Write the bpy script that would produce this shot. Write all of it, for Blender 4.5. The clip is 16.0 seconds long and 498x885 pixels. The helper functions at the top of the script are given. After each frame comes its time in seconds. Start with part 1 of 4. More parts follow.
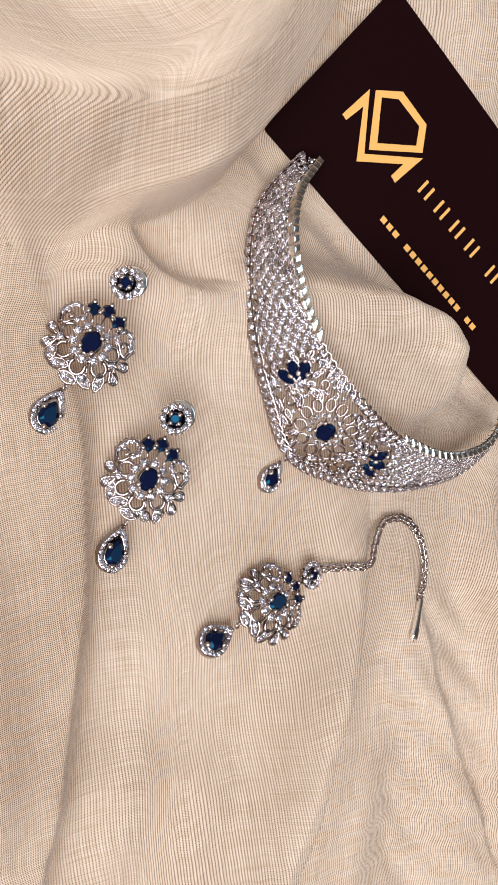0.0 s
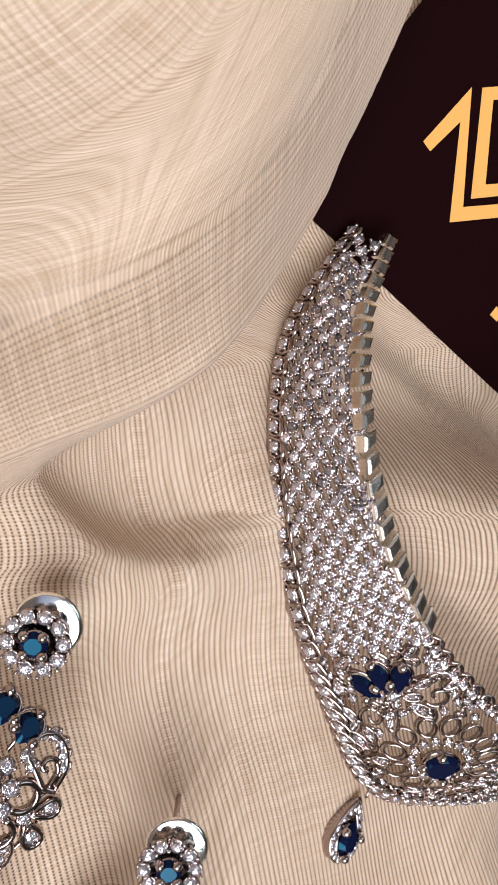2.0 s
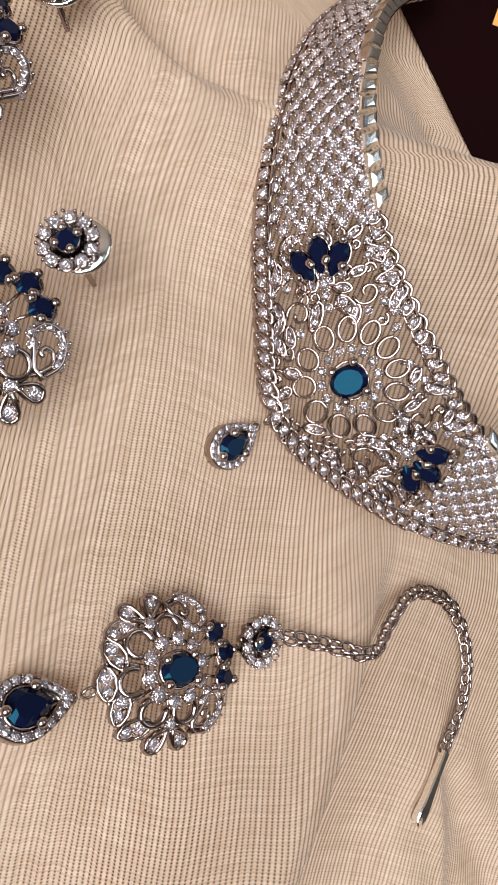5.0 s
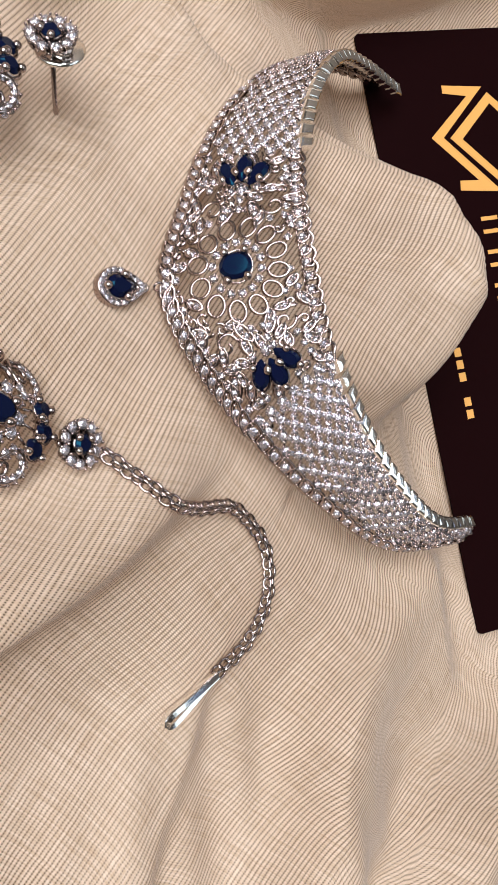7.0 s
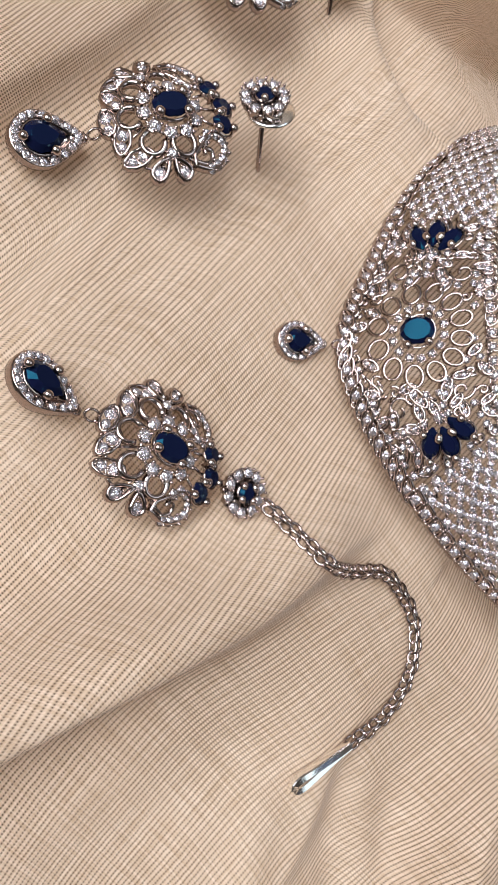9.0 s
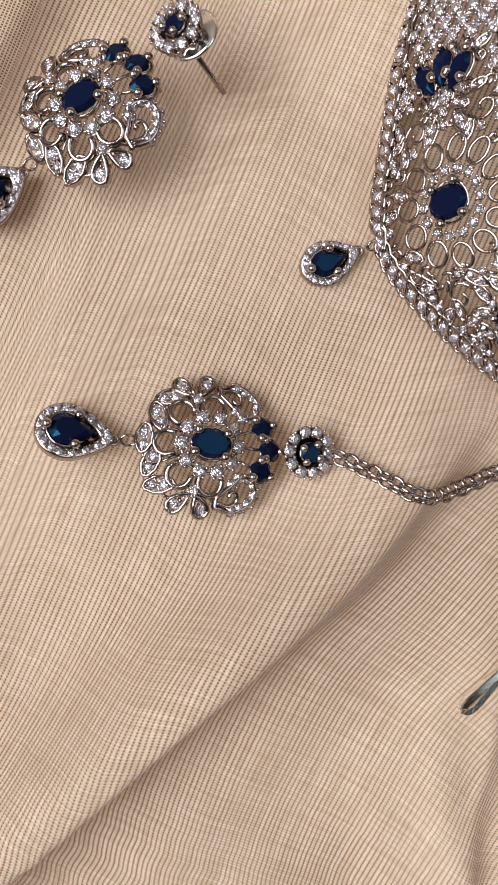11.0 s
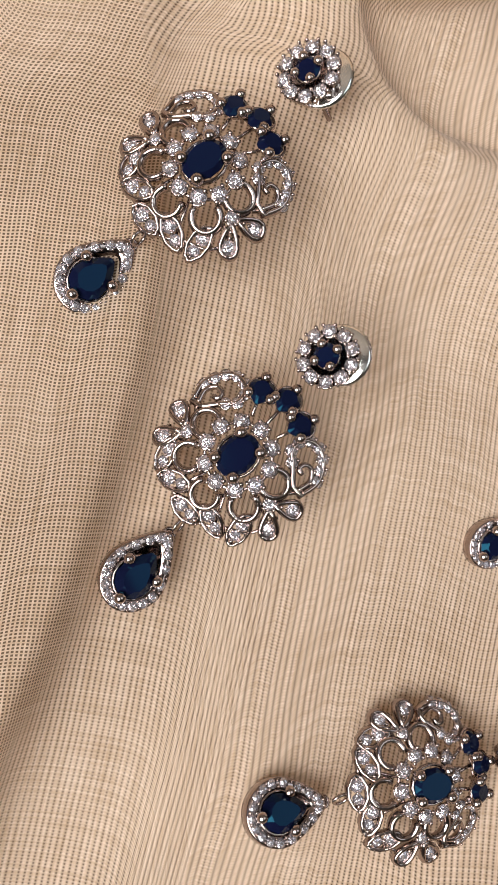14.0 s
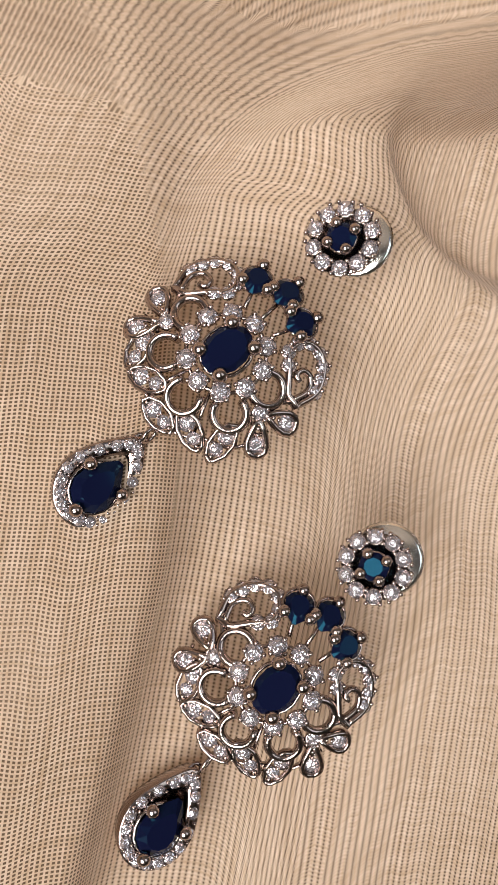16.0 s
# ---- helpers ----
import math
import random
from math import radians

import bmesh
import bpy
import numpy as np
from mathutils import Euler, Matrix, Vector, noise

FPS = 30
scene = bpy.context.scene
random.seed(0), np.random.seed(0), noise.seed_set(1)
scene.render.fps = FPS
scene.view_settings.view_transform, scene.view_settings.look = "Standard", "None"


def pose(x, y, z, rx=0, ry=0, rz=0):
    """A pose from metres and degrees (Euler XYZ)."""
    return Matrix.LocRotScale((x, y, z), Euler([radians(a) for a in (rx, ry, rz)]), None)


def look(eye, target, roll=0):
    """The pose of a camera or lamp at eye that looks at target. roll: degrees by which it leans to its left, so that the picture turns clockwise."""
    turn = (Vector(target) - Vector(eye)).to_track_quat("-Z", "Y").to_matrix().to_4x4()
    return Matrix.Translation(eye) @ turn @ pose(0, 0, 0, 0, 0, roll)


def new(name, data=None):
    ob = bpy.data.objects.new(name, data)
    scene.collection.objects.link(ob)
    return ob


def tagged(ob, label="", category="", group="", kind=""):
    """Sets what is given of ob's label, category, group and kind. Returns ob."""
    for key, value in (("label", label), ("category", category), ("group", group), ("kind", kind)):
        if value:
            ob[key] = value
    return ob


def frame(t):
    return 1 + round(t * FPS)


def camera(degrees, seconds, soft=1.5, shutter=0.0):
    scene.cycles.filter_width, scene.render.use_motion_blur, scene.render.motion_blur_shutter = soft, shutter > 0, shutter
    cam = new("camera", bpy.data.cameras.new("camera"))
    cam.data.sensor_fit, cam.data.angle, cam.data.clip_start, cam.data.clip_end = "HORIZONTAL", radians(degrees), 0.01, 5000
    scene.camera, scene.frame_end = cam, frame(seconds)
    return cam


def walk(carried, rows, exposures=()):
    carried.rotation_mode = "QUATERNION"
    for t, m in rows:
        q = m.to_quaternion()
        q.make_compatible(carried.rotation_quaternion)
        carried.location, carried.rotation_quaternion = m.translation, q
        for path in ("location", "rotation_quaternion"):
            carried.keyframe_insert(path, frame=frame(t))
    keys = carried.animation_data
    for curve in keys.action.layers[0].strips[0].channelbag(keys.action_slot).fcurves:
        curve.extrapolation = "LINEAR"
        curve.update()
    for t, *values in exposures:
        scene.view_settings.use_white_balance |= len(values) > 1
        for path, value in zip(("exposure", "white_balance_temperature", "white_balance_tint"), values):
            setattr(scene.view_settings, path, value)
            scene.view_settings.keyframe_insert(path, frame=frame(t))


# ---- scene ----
cam = camera(35.07, 16.0, soft=1.0)
PATH = [
    (0.0, 0.0018, -0.0014, 0.1668, -6.54, -33.37, 4.82),
    (0.5, 0.0195, 0.0256, 0.1301, -7.37, -33.72, 2.39),
    (1.0, 0.0330, 0.0454, 0.0935, -8.90, -34.33, 0.00),
    (1.5, 0.0448, 0.0583, 0.0761, -10.02, -34.86, -1.11),
    (2.0, 0.0544, 0.0597, 0.0730, -11.02, -34.32, -0.97),
    (2.5, 0.0546, 0.0452, 0.0819, -11.22, -33.40, 0.48),
    (3.0, 0.0516, 0.0335, 0.0951, -11.20, -32.66, 3.32),
    (3.2, 0.0526, 0.0281, 0.1002, -10.87, -32.31, 4.80),
    (5.3, 0.0754, -0.0413, 0.0947, -4.23, -29.67, 23.65),
    (5.5, 0.0789, -0.0445, 0.0949, -3.41, -30.09, 25.28),
    (6.0, 0.0880, -0.0531, 0.0962, -1.89, -31.12, 29.79),
    (6.5, 0.0952, -0.0642, 0.1028, -0.56, -32.70, 35.73),
    (7.0, 0.1050, -0.0840, 0.1119, 0.68, -34.31, 43.14),
    (7.5, 0.1156, -0.0944, 0.1126, 0.94, -35.64, 49.99),
    (8.0, 0.1241, -0.1002, 0.1129, 1.08, -35.18, 53.98),
    (8.5, 0.1129, -0.0960, 0.1118, 1.10, -31.47, 54.09),
    (9.0, 0.1014, -0.0845, 0.1093, 0.04, -24.12, 50.93),
    (9.2, 0.1019, -0.0792, 0.1066, -1.30, -21.41, 48.54),
    (11.3, 0.1174, -0.0406, 0.1132, -8.07, -2.31, 28.37),
    (11.5, 0.1137, -0.0390, 0.1123, -8.09, -2.54, 27.83),
    (12.0, 0.0991, -0.0327, 0.1076, -7.67, -3.45, 26.08),
    (12.5, 0.0838, -0.0263, 0.1045, -7.87, -5.89, 24.21),
    (13.0, 0.0695, -0.0203, 0.0968, -8.22, -8.39, 22.58),
    (13.5, 0.0654, -0.0191, 0.0886, -8.21, -10.45, 21.18),
    (14.0, 0.0637, -0.0164, 0.0894, -8.45, -12.18, 20.03),
    (14.5, 0.0548, -0.0089, 0.0824, -8.48, -13.55, 19.15),
    (15.0, 0.0518, -0.0016, 0.0735, -8.07, -13.69, 18.30),
    (15.5, 0.0529, 0.0024, 0.0695, -8.19, -13.99, 17.98),
    (16.0, 0.0529, 0.0030, 0.0714, -8.38, -15.29, 18.47),
]
walk(cam, [(t, pose(x, y, z, rx, ry, rz)) for t, x, y, z, rx, ry, rz in PATH],
     ((0.0, 0.05, 5800, 8), (1.5, 0.0, 5850, 9), (3.0, -0.08, 6200, 10), (5.5, -0.12, 6200, 10), (8.0, 0.0, 5900, 8), (9.0, -0.05, 6000, 8),
      (11.5, -0.18, 6150, 9), (13.0, -0.2, 6250, 8), (14.0, -0.18, 6400, 9), (16.0, -0.2, 6550, 10)))

# ---- light ----
world = bpy.data.worlds.new("world")
scene.world = world
world.use_nodes = True
wn = world.node_tree.nodes
sky = wn.new("ShaderNodeTexSky")
sky.sky_type, sky.sun_disc = "NISHITA", False
sky.air_density, sky.dust_density, sky.ozone_density = 0.7, 6.0, 0.0
sky.sun_elevation, sky.sun_rotation = radians(50), radians(200)
world.node_tree.links.new(sky.outputs[0], wn["Background"].inputs[0])
wn["Background"].inputs[1].default_value = 0.15

WINDOW = Vector((-0.84, -0.48, 1.50))
lamp = bpy.data.lights.new("window_light", "AREA")
lamp.shape, lamp.size, lamp.size_y = "RECTANGLE", 1.5, 1.2
lamp.energy, lamp.color = 77.0, (1.0, 0.985, 0.96)
new("window_light", lamp).matrix_world = look(WINDOW, (0.14, 0.0, 0.0))
north = bpy.data.lights.new("north_window_light", "AREA")
north.shape, north.size, north.size_y = "RECTANGLE", 1.4, 1.2
north.energy, north.color = 9.0, (0.88, 0.97, 1.0)
new("north_window_light", north).matrix_world = look((0.86, 0.74, 1.75), (0.14, 0.0, 0.0))
scene.view_settings.exposure = 0.0


# ---- materials ----
def material(name, color, rough=0.5, metal=0.0, **extra):
    m = bpy.data.materials.new(name)
    m.use_nodes = True
    b = m.node_tree.nodes["Principled BSDF"]
    b.inputs["Base Color"].default_value = (*color, 1)
    b.inputs["Roughness"].default_value = rough
    b.inputs["Metallic"].default_value = metal
    for key, value in extra.items():
        b.inputs[key.replace("_", " ")].default_value = value
    return m


def node(m, kind, **values):
    n = m.node_tree.nodes.new(kind)
    for key, value in values.items():
        if key.startswith("i") and key[1:].isdigit():
            n.inputs[int(key[1:])].default_value = value
        elif key == "operation":
            n.operation = value
        elif key == "blend":
            n.data_type, n.blend_type = "RGBA", value
    return n


def wire(m, a, b):
    m.node_tree.links.new(a, b)


def mottle(m, scale, low, high, bump=0.0, distance=0.0002):
    """Uneven roughness, and a fine relief, over the whole of a material."""
    b = m.node_tree.nodes["Principled BSDF"]
    co = node(m, "ShaderNodeTexCoord")
    nz = node(m, "ShaderNodeTexNoise")
    nz.inputs["Scale"].default_value, nz.inputs["Detail"].default_value = scale, 4
    wire(m, co.outputs["Object"], nz.inputs["Vector"])
    mp = node(m, "ShaderNodeMapRange", i3=low, i4=high)
    wire(m, nz.outputs[0], mp.inputs[0])
    wire(m, mp.outputs[0], b.inputs["Roughness"])
    if bump:
        bp = node(m, "ShaderNodeBump")
        bp.inputs["Strength"].default_value, bp.inputs["Distance"].default_value = bump, distance
        wire(m, nz.outputs[0], bp.inputs["Height"])
        wire(m, bp.outputs[0], b.inputs["Normal"])


def weave(m, pitch, cross, light, dark):
    """Chiffon: loose warp lines broken by a finer weft, in the cloth's own coordinates."""
    b = m.node_tree.nodes["Principled BSDF"]
    uv = node(m, "ShaderNodeUVMap")
    uv.uv_map = "weave"
    wob = node(m, "ShaderNodeTexNoise")
    wob.inputs["Scale"].default_value, wob.inputs["Detail"].default_value = 35, 3
    wire(m, uv.outputs[0], wob.inputs["Vector"])
    xyz = node(m, "ShaderNodeSeparateXYZ")
    wire(m, uv.outputs[0], xyz.inputs[0])

    def lines(out, step, amount):
        shift = node(m, "ShaderNodeMath", operation="MULTIPLY_ADD", i1=amount)
        wire(m, wob.outputs[0], shift.inputs[0])
        wire(m, out, shift.inputs[2])
        k = node(m, "ShaderNodeMath", operation="MULTIPLY", i1=2 * math.pi / step)
        wire(m, shift.outputs[0], k.inputs[0])
        s = node(m, "ShaderNodeMath", operation="SINE")
        wire(m, k.outputs[0], s.inputs[0])
        r = node(m, "ShaderNodeMapRange", i1=-1.0, i2=1.0)
        wire(m, s.outputs[0], r.inputs[0])
        return r.outputs[0]

    warp = lines(xyz.outputs[0], pitch, 0.0007)
    weft = lines(xyz.outputs[1], cross, 0.0002)
    warp2 = node(m, "ShaderNodeMath", operation="POWER", i1=2.2)
    wire(m, warp, warp2.inputs[0])
    gap = node(m, "ShaderNodeMath", operation="MULTIPLY_ADD", i1=0.62, i2=0.34)
    wire(m, weft, gap.inputs[0])
    dash = node(m, "ShaderNodeMath", operation="MULTIPLY")
    wire(m, warp2.outputs[0], dash.inputs[0])
    wire(m, gap.outputs[0], dash.inputs[1])
    # single-layer gauze: light threads both ways, square holes between them
    def slots(out, step, amount, lo, hi):
        r = node(m, "ShaderNodeMapRange", i1=lo, i2=hi)
        wire(m, lines(out, step, amount), r.inputs[0])
        return r.outputs[0]

    holes = node(m, "ShaderNodeMath", operation="MULTIPLY")
    wire(m, slots(xyz.outputs[0], 0.00050, 0.0004, 0.20, 0.60), holes.inputs[0])
    wire(m, slots(xyz.outputs[1], 0.00042, 0.0003, 0.18, 0.58), holes.inputs[1])

    # every thread has a thickness and a tone of its own
    def thread(ku, kv):
        c = node(m, "ShaderNodeVectorMath")
        c.operation = "MULTIPLY"
        c.inputs[1].default_value = (ku, kv, 1)
        wire(m, uv.outputs[0], c.inputs[0])
        nz = node(m, "ShaderNodeTexNoise")
        nz.inputs["Scale"].default_value, nz.inputs["Detail"].default_value = 1.0, 2
        wire(m, c.outputs[0], nz.inputs["Vector"])
        return nz.outputs[0]

    yarn = node(m, "ShaderNodeMath", operation="ADD")
    wire(m, thread(1900, 90), yarn.inputs[0])
    wire(m, thread(70, 2300), yarn.inputs[1])
    where = node(m, "ShaderNodeAttribute")
    where.attribute_name = "gauze"
    pick = node(m, "ShaderNodeMix", blend="MIX")
    pick.data_type = "FLOAT"
    wire(m, where.outputs["Fac"], pick.inputs[0])
    wire(m, dash.outputs[0], pick.inputs[2])
    wire(m, holes.outputs[0], pick.inputs[3])
    big = node(m, "ShaderNodeTexNoise")
    big.inputs["Scale"].default_value, big.inputs["Detail"].default_value = 22, 3
    wire(m, uv.outputs[0], big.inputs["Vector"])
    tone = node(m, "ShaderNodeMix", blend="MIX", i6=(*light, 1), i7=(light[0] * 0.93, light[1] * 0.89, light[2] * 0.85, 1))
    wire(m, big.outputs[0], tone.inputs[0])
    mix = node(m, "ShaderNodeMix", blend="MIX", i7=(*dark, 1))
    layers = node(m, "ShaderNodeMix", blend="MIX", i7=(0.13, 0.08, 0.048, 1), i6=(*dark, 1))
    wire(m, where.outputs["Fac"], layers.inputs[0])
    wire(m, layers.outputs[2], mix.inputs[7])
    # the lines show here and fade there
    fade = node(m, "ShaderNodeMapRange", i1=0.36, i2=0.60, i3=0.74, i4=1.12)
    wire(m, big.outputs[0], fade.inputs[0])
    seen = node(m, "ShaderNodeMath", operation="MULTIPLY")
    wire(m, pick.outputs[0], seen.inputs[0])
    wire(m, fade.outputs[0], seen.inputs[1])
    veil = node(m, "ShaderNodeAttribute")
    veil.attribute_name = "overlap"
    clear = node(m, "ShaderNodeMapRange", i3=1.0, i4=0.06)
    wire(m, veil.outputs["Fac"], clear.inputs[0])
    shown = node(m, "ShaderNodeMath", operation="MULTIPLY")
    wire(m, seen.outputs[0], shown.inputs[0])
    wire(m, clear.outputs[0], shown.inputs[1])
    wire(m, shown.outputs[0], mix.inputs[0])
    uneven = node(m, "ShaderNodeMapRange", i1=0.7, i2=1.3, i3=0.0, i4=1.0)
    wire(m, yarn.outputs[0], uneven.inputs[0])
    spun = node(m, "ShaderNodeMix", blend="MULTIPLY", i0=1.0)
    strand = node(m, "ShaderNodeMix", blend="MIX", i6=(0.72, 0.66, 0.58, 1), i7=(1.0, 1.0, 1.0, 1))
    wire(m, uneven.outputs[0], strand.inputs[0])
    wire(m, tone.outputs[2], spun.inputs[6])
    wire(m, strand.outputs[2], spun.inputs[7])
    wire(m, spun.outputs[2], mix.inputs[6])
    wire(m, mix.outputs[2], b.inputs["Base Color"])
    h = node(m, "ShaderNodeMath", operation="MULTIPLY_ADD", i1=-1.0)
    wire(m, pick.outputs[0], h.inputs[0])
    wire(m, weft, h.inputs[2])
    bp = node(m, "ShaderNodeBump")
    bp.inputs["Strength"].default_value, bp.inputs["Distance"].default_value = 0.35, 0.00012
    wire(m, h.outputs[0], bp.inputs["Height"])
    wire(m, bp.outputs[0], b.inputs["Normal"])


CLOTH = material("beige_chiffon", (0.7, 0.55, 0.4), 0.75, Sheen_Weight=0.25, Sheen_Roughness=0.4, Specular_IOR_Level=0.2)
weave(CLOTH, 0.00078, 0.00042, (0.84, 0.69, 0.56), (0.085, 0.046, 0.026))
# light soaks through the thin cloth, most where it is a single layer
out = CLOTH.node_tree.nodes["Material Output"]
cloth_shader = CLOTH.node_tree.nodes["Principled BSDF"]
glow = node(CLOTH, "ShaderNodeBsdfTranslucent")
tint = node(CLOTH, "ShaderNodeMix", blend="MULTIPLY", i0=1.0, i7=(1.0, 0.95, 0.86, 1))
wire(CLOTH, cloth_shader.inputs["Base Color"].links[0].from_socket, tint.inputs[6])
wire(CLOTH, tint.outputs[2], glow.inputs[0])
layer_count = node(CLOTH, "ShaderNodeAttribute")
layer_count.attribute_name = "gauze"
soak = node(CLOTH, "ShaderNodeMapRange", i3=0.38, i4=0.40)
gaps = node(CLOTH, "ShaderNodeMapRange", i3=0.08, i4=0.10)
wire(CLOTH, layer_count.outputs["Fac"], soak.inputs[0])
wire(CLOTH, layer_count.outputs["Fac"], gaps.inputs[0])
both = node(CLOTH, "ShaderNodeMixShader")
holes = node(CLOTH, "ShaderNodeBsdfTransparent")
open_weave = node(CLOTH, "ShaderNodeMixShader")
wire(CLOTH, soak.outputs[0], both.inputs[0])
wire(CLOTH, gaps.outputs[0], open_weave.inputs[0])
wire(CLOTH, cloth_shader.outputs[0], both.inputs[1])
wire(CLOTH, glow.outputs[0], both.inputs[2])
wire(CLOTH, both.outputs[0], open_weave.inputs[1])
wire(CLOTH, holes.outputs[0], open_weave.inputs[2])
wire(CLOTH, open_weave.outputs[0], out.inputs[0])
SILVER = material("silver", (0.41, 0.335, 0.31), 0.15, 1.0)
mottle(SILVER, 900, 0.06, 0.22)
LINK = material("polished_silver", (0.95, 0.93, 0.89), 0.08, 1.0)
mottle(LINK, 500, 0.1, 0.24)
CZ = material("clear_stone", (0.8, 0.78, 0.82), 0.03, 0.75, Coat_Weight=0.6, Coat_Roughness=0.02)
each = node(CZ, "ShaderNodeNewGeometry")
shade = node(CZ, "ShaderNodeMix", blend="MIX", i6=(0.14, 0.118, 0.122, 1), i7=(0.72, 0.675, 0.72, 1))
wire(CZ, each.outputs["Random Per Island"], shade.inputs[0])
wire(CZ, shade.outputs[2], CZ.node_tree.nodes["Principled BSDF"].inputs["Base Color"])
facet = node(CZ, "ShaderNodeTexVoronoi")
facet.inputs["Scale"].default_value = 2600
wire(CZ, each.outputs["Position"], facet.inputs["Vector"])
glint = node(CZ, "ShaderNodeBump")
glint.inputs["Strength"].default_value, glint.inputs["Distance"].default_value = 0.7, 0.00025
wire(CZ, facet.outputs["Distance"], glint.inputs["Height"])
wire(CZ, glint.outputs[0], CZ.node_tree.nodes["Principled BSDF"].inputs["Normal"])
BLUE = material("blue_stone", (0.0035, 0.0048, 0.019), 0.06, 0.0, Specular_IOR_Level=0.24, Specular_Tint=(0.08, 0.55, 0.82, 1))
CARD = material("black_card", (0.006, 0.0012, 0.0014), 0.6, Specular_IOR_Level=0.015)
mottle(CARD, 400, 0.55, 0.7, 0.05)
GOLD = material("gold_print", (0.52, 0.265, 0.07), 0.5, 0.0, Specular_IOR_Level=0.15)
mottle(GOLD, 300, 0.3, 0.45)
WALL = material("cream_plaster", (0.13, 0.105, 0.085), 0.9)
mottle(WALL, 30, 0.8, 0.95, 0.2, 0.002)
CEILING = material("grey_plaster", (0.19, 0.17, 0.155), 0.9)
mottle(CEILING, 30, 0.8, 0.95, 0.2, 0.002)
WOOD = material("pale_tabletop", (0.66, 0.54, 0.42), 0.5)
mottle(WOOD, 40, 0.4, 0.6, 0.1, 0.001)


# ---- mesh tools ----
class Shape:
    """Gathers corners and faces for one mesh."""

    def __init__(self):
        self.v, self.f = [], []

    def add(self, verts, faces):
        n = len(self.v)
        self.v += [tuple(p) for p in verts]
        self.f += [tuple(n + i for i in f) for f in faces]

    def mesh(self, name, mat, smooth=True):
        me = bpy.data.meshes.new(name)
        me.from_pydata(self.v, [], self.f)
        me.materials.append(mat)
        me.polygons.foreach_set("use_smooth", [smooth] * len(me.polygons))
        me.update()
        return me

    def tube(self, pts, r, n=6, closed=False, tall=1.0):
        """A wire along pts; tall stretches its section along z."""
        pts = [Vector(p) for p in pts]
        k = len(pts)
        rings = []
        for i, p in enumerate(pts):
            a = pts[i - 1] if closed or i else p
            b = pts[(i + 1) % k] if closed or i < k - 1 else p
            t = (b - a).normalized()
            ref = Vector((0, 0, 1)) if abs(t.z) < 0.95 else Vector((1, 0, 0))
            s = t.cross(ref).normalized()
            u = s.cross(t)
            rings.append([p + r * (math.cos(q) * s + tall * math.sin(q) * u) for q in (2 * math.pi * j / n for j in range(n))])
        faces = []
        for i in range(k if closed else k - 1):
            m = (i + 1) % k
            faces += [(i * n + j, i * n + (j + 1) % n, m * n + (j + 1) % n, m * n + j) for j in range(n)]
        if not closed:
            faces += [tuple(range(n - 1, -1, -1)), tuple((k - 1) * n + j for j in range(n))]
        self.add([p for ring in rings for p in ring], faces)

    def ball(self, c, r, n=6, m=4):
        c = Vector(c)
        verts = [c + Vector((0, 0, r))]
        for i in range(1, m):
            a = math.pi * i / m
            verts += [c + r * Vector((math.sin(a) * math.cos(2 * math.pi * j / n), math.sin(a) * math.sin(2 * math.pi * j / n), math.cos(a))) for j in range(n)]
        verts.append(c - Vector((0, 0, r)))
        faces = [(0, 1 + j, 1 + (j + 1) % n) for j in range(n)]
        for i in range(m - 2):
            faces += [(1 + i * n + j, 1 + (i + 1) * n + j, 1 + (i + 1) * n + (j + 1) % n, 1 + i * n + (j + 1) % n) for j in range(n)]
        e = 1 + (m - 1) * n
        faces += [(e, e - n + (j + 1) % n, e - n + j) for j in range(n)]
        self.add(verts, faces)

    def loft(self, rings, caps=True):
        n = len(rings[0])
        faces = []
        for i in range(len(rings) - 1):
            faces += [(i * n + j, i * n + (j + 1) % n, (i + 1) * n + (j + 1) % n, (i + 1) * n + j) for j in range(n)]
        if caps:
            faces += [tuple(range(n - 1, -1, -1)), tuple((len(rings) - 1) * n + j for j in range(n))]
        self.add([p for ring in rings for p in ring], faces)


def part(name, data, parent, label="", at=None):
    ob = new(name, data)
    ob.parent = parent
    if at is not None:
        ob.matrix_basis = at
    return tagged(ob, label)


def thing(name, at, label, category, group="", kind=""):
    ob = new(name)
    ob.empty_display_size = 0.005
    ob.matrix_basis = at
    return tagged(ob, label, category, group, kind)


def outline(kind, n):
    """A unit outline: round, oval, pear (point towards +y) or leaf."""
    out = []
    for i in range(n):
        a = 2 * math.pi * i / n + math.pi / n
        x, y = math.cos(a), math.sin(a)
        if kind == "pear":
            x, y = x * (1 - 0.50 * max(0, y) ** 1.4) * 0.86, y * (1.3 if y > 0 else 0.9)
        elif kind == "oval":
            x, y = x * 0.8, y
        elif kind == "leaf":
            x, y = x * 0.55 * (1 - 0.25 * y * y), y
        out.append((x, y))
    return out


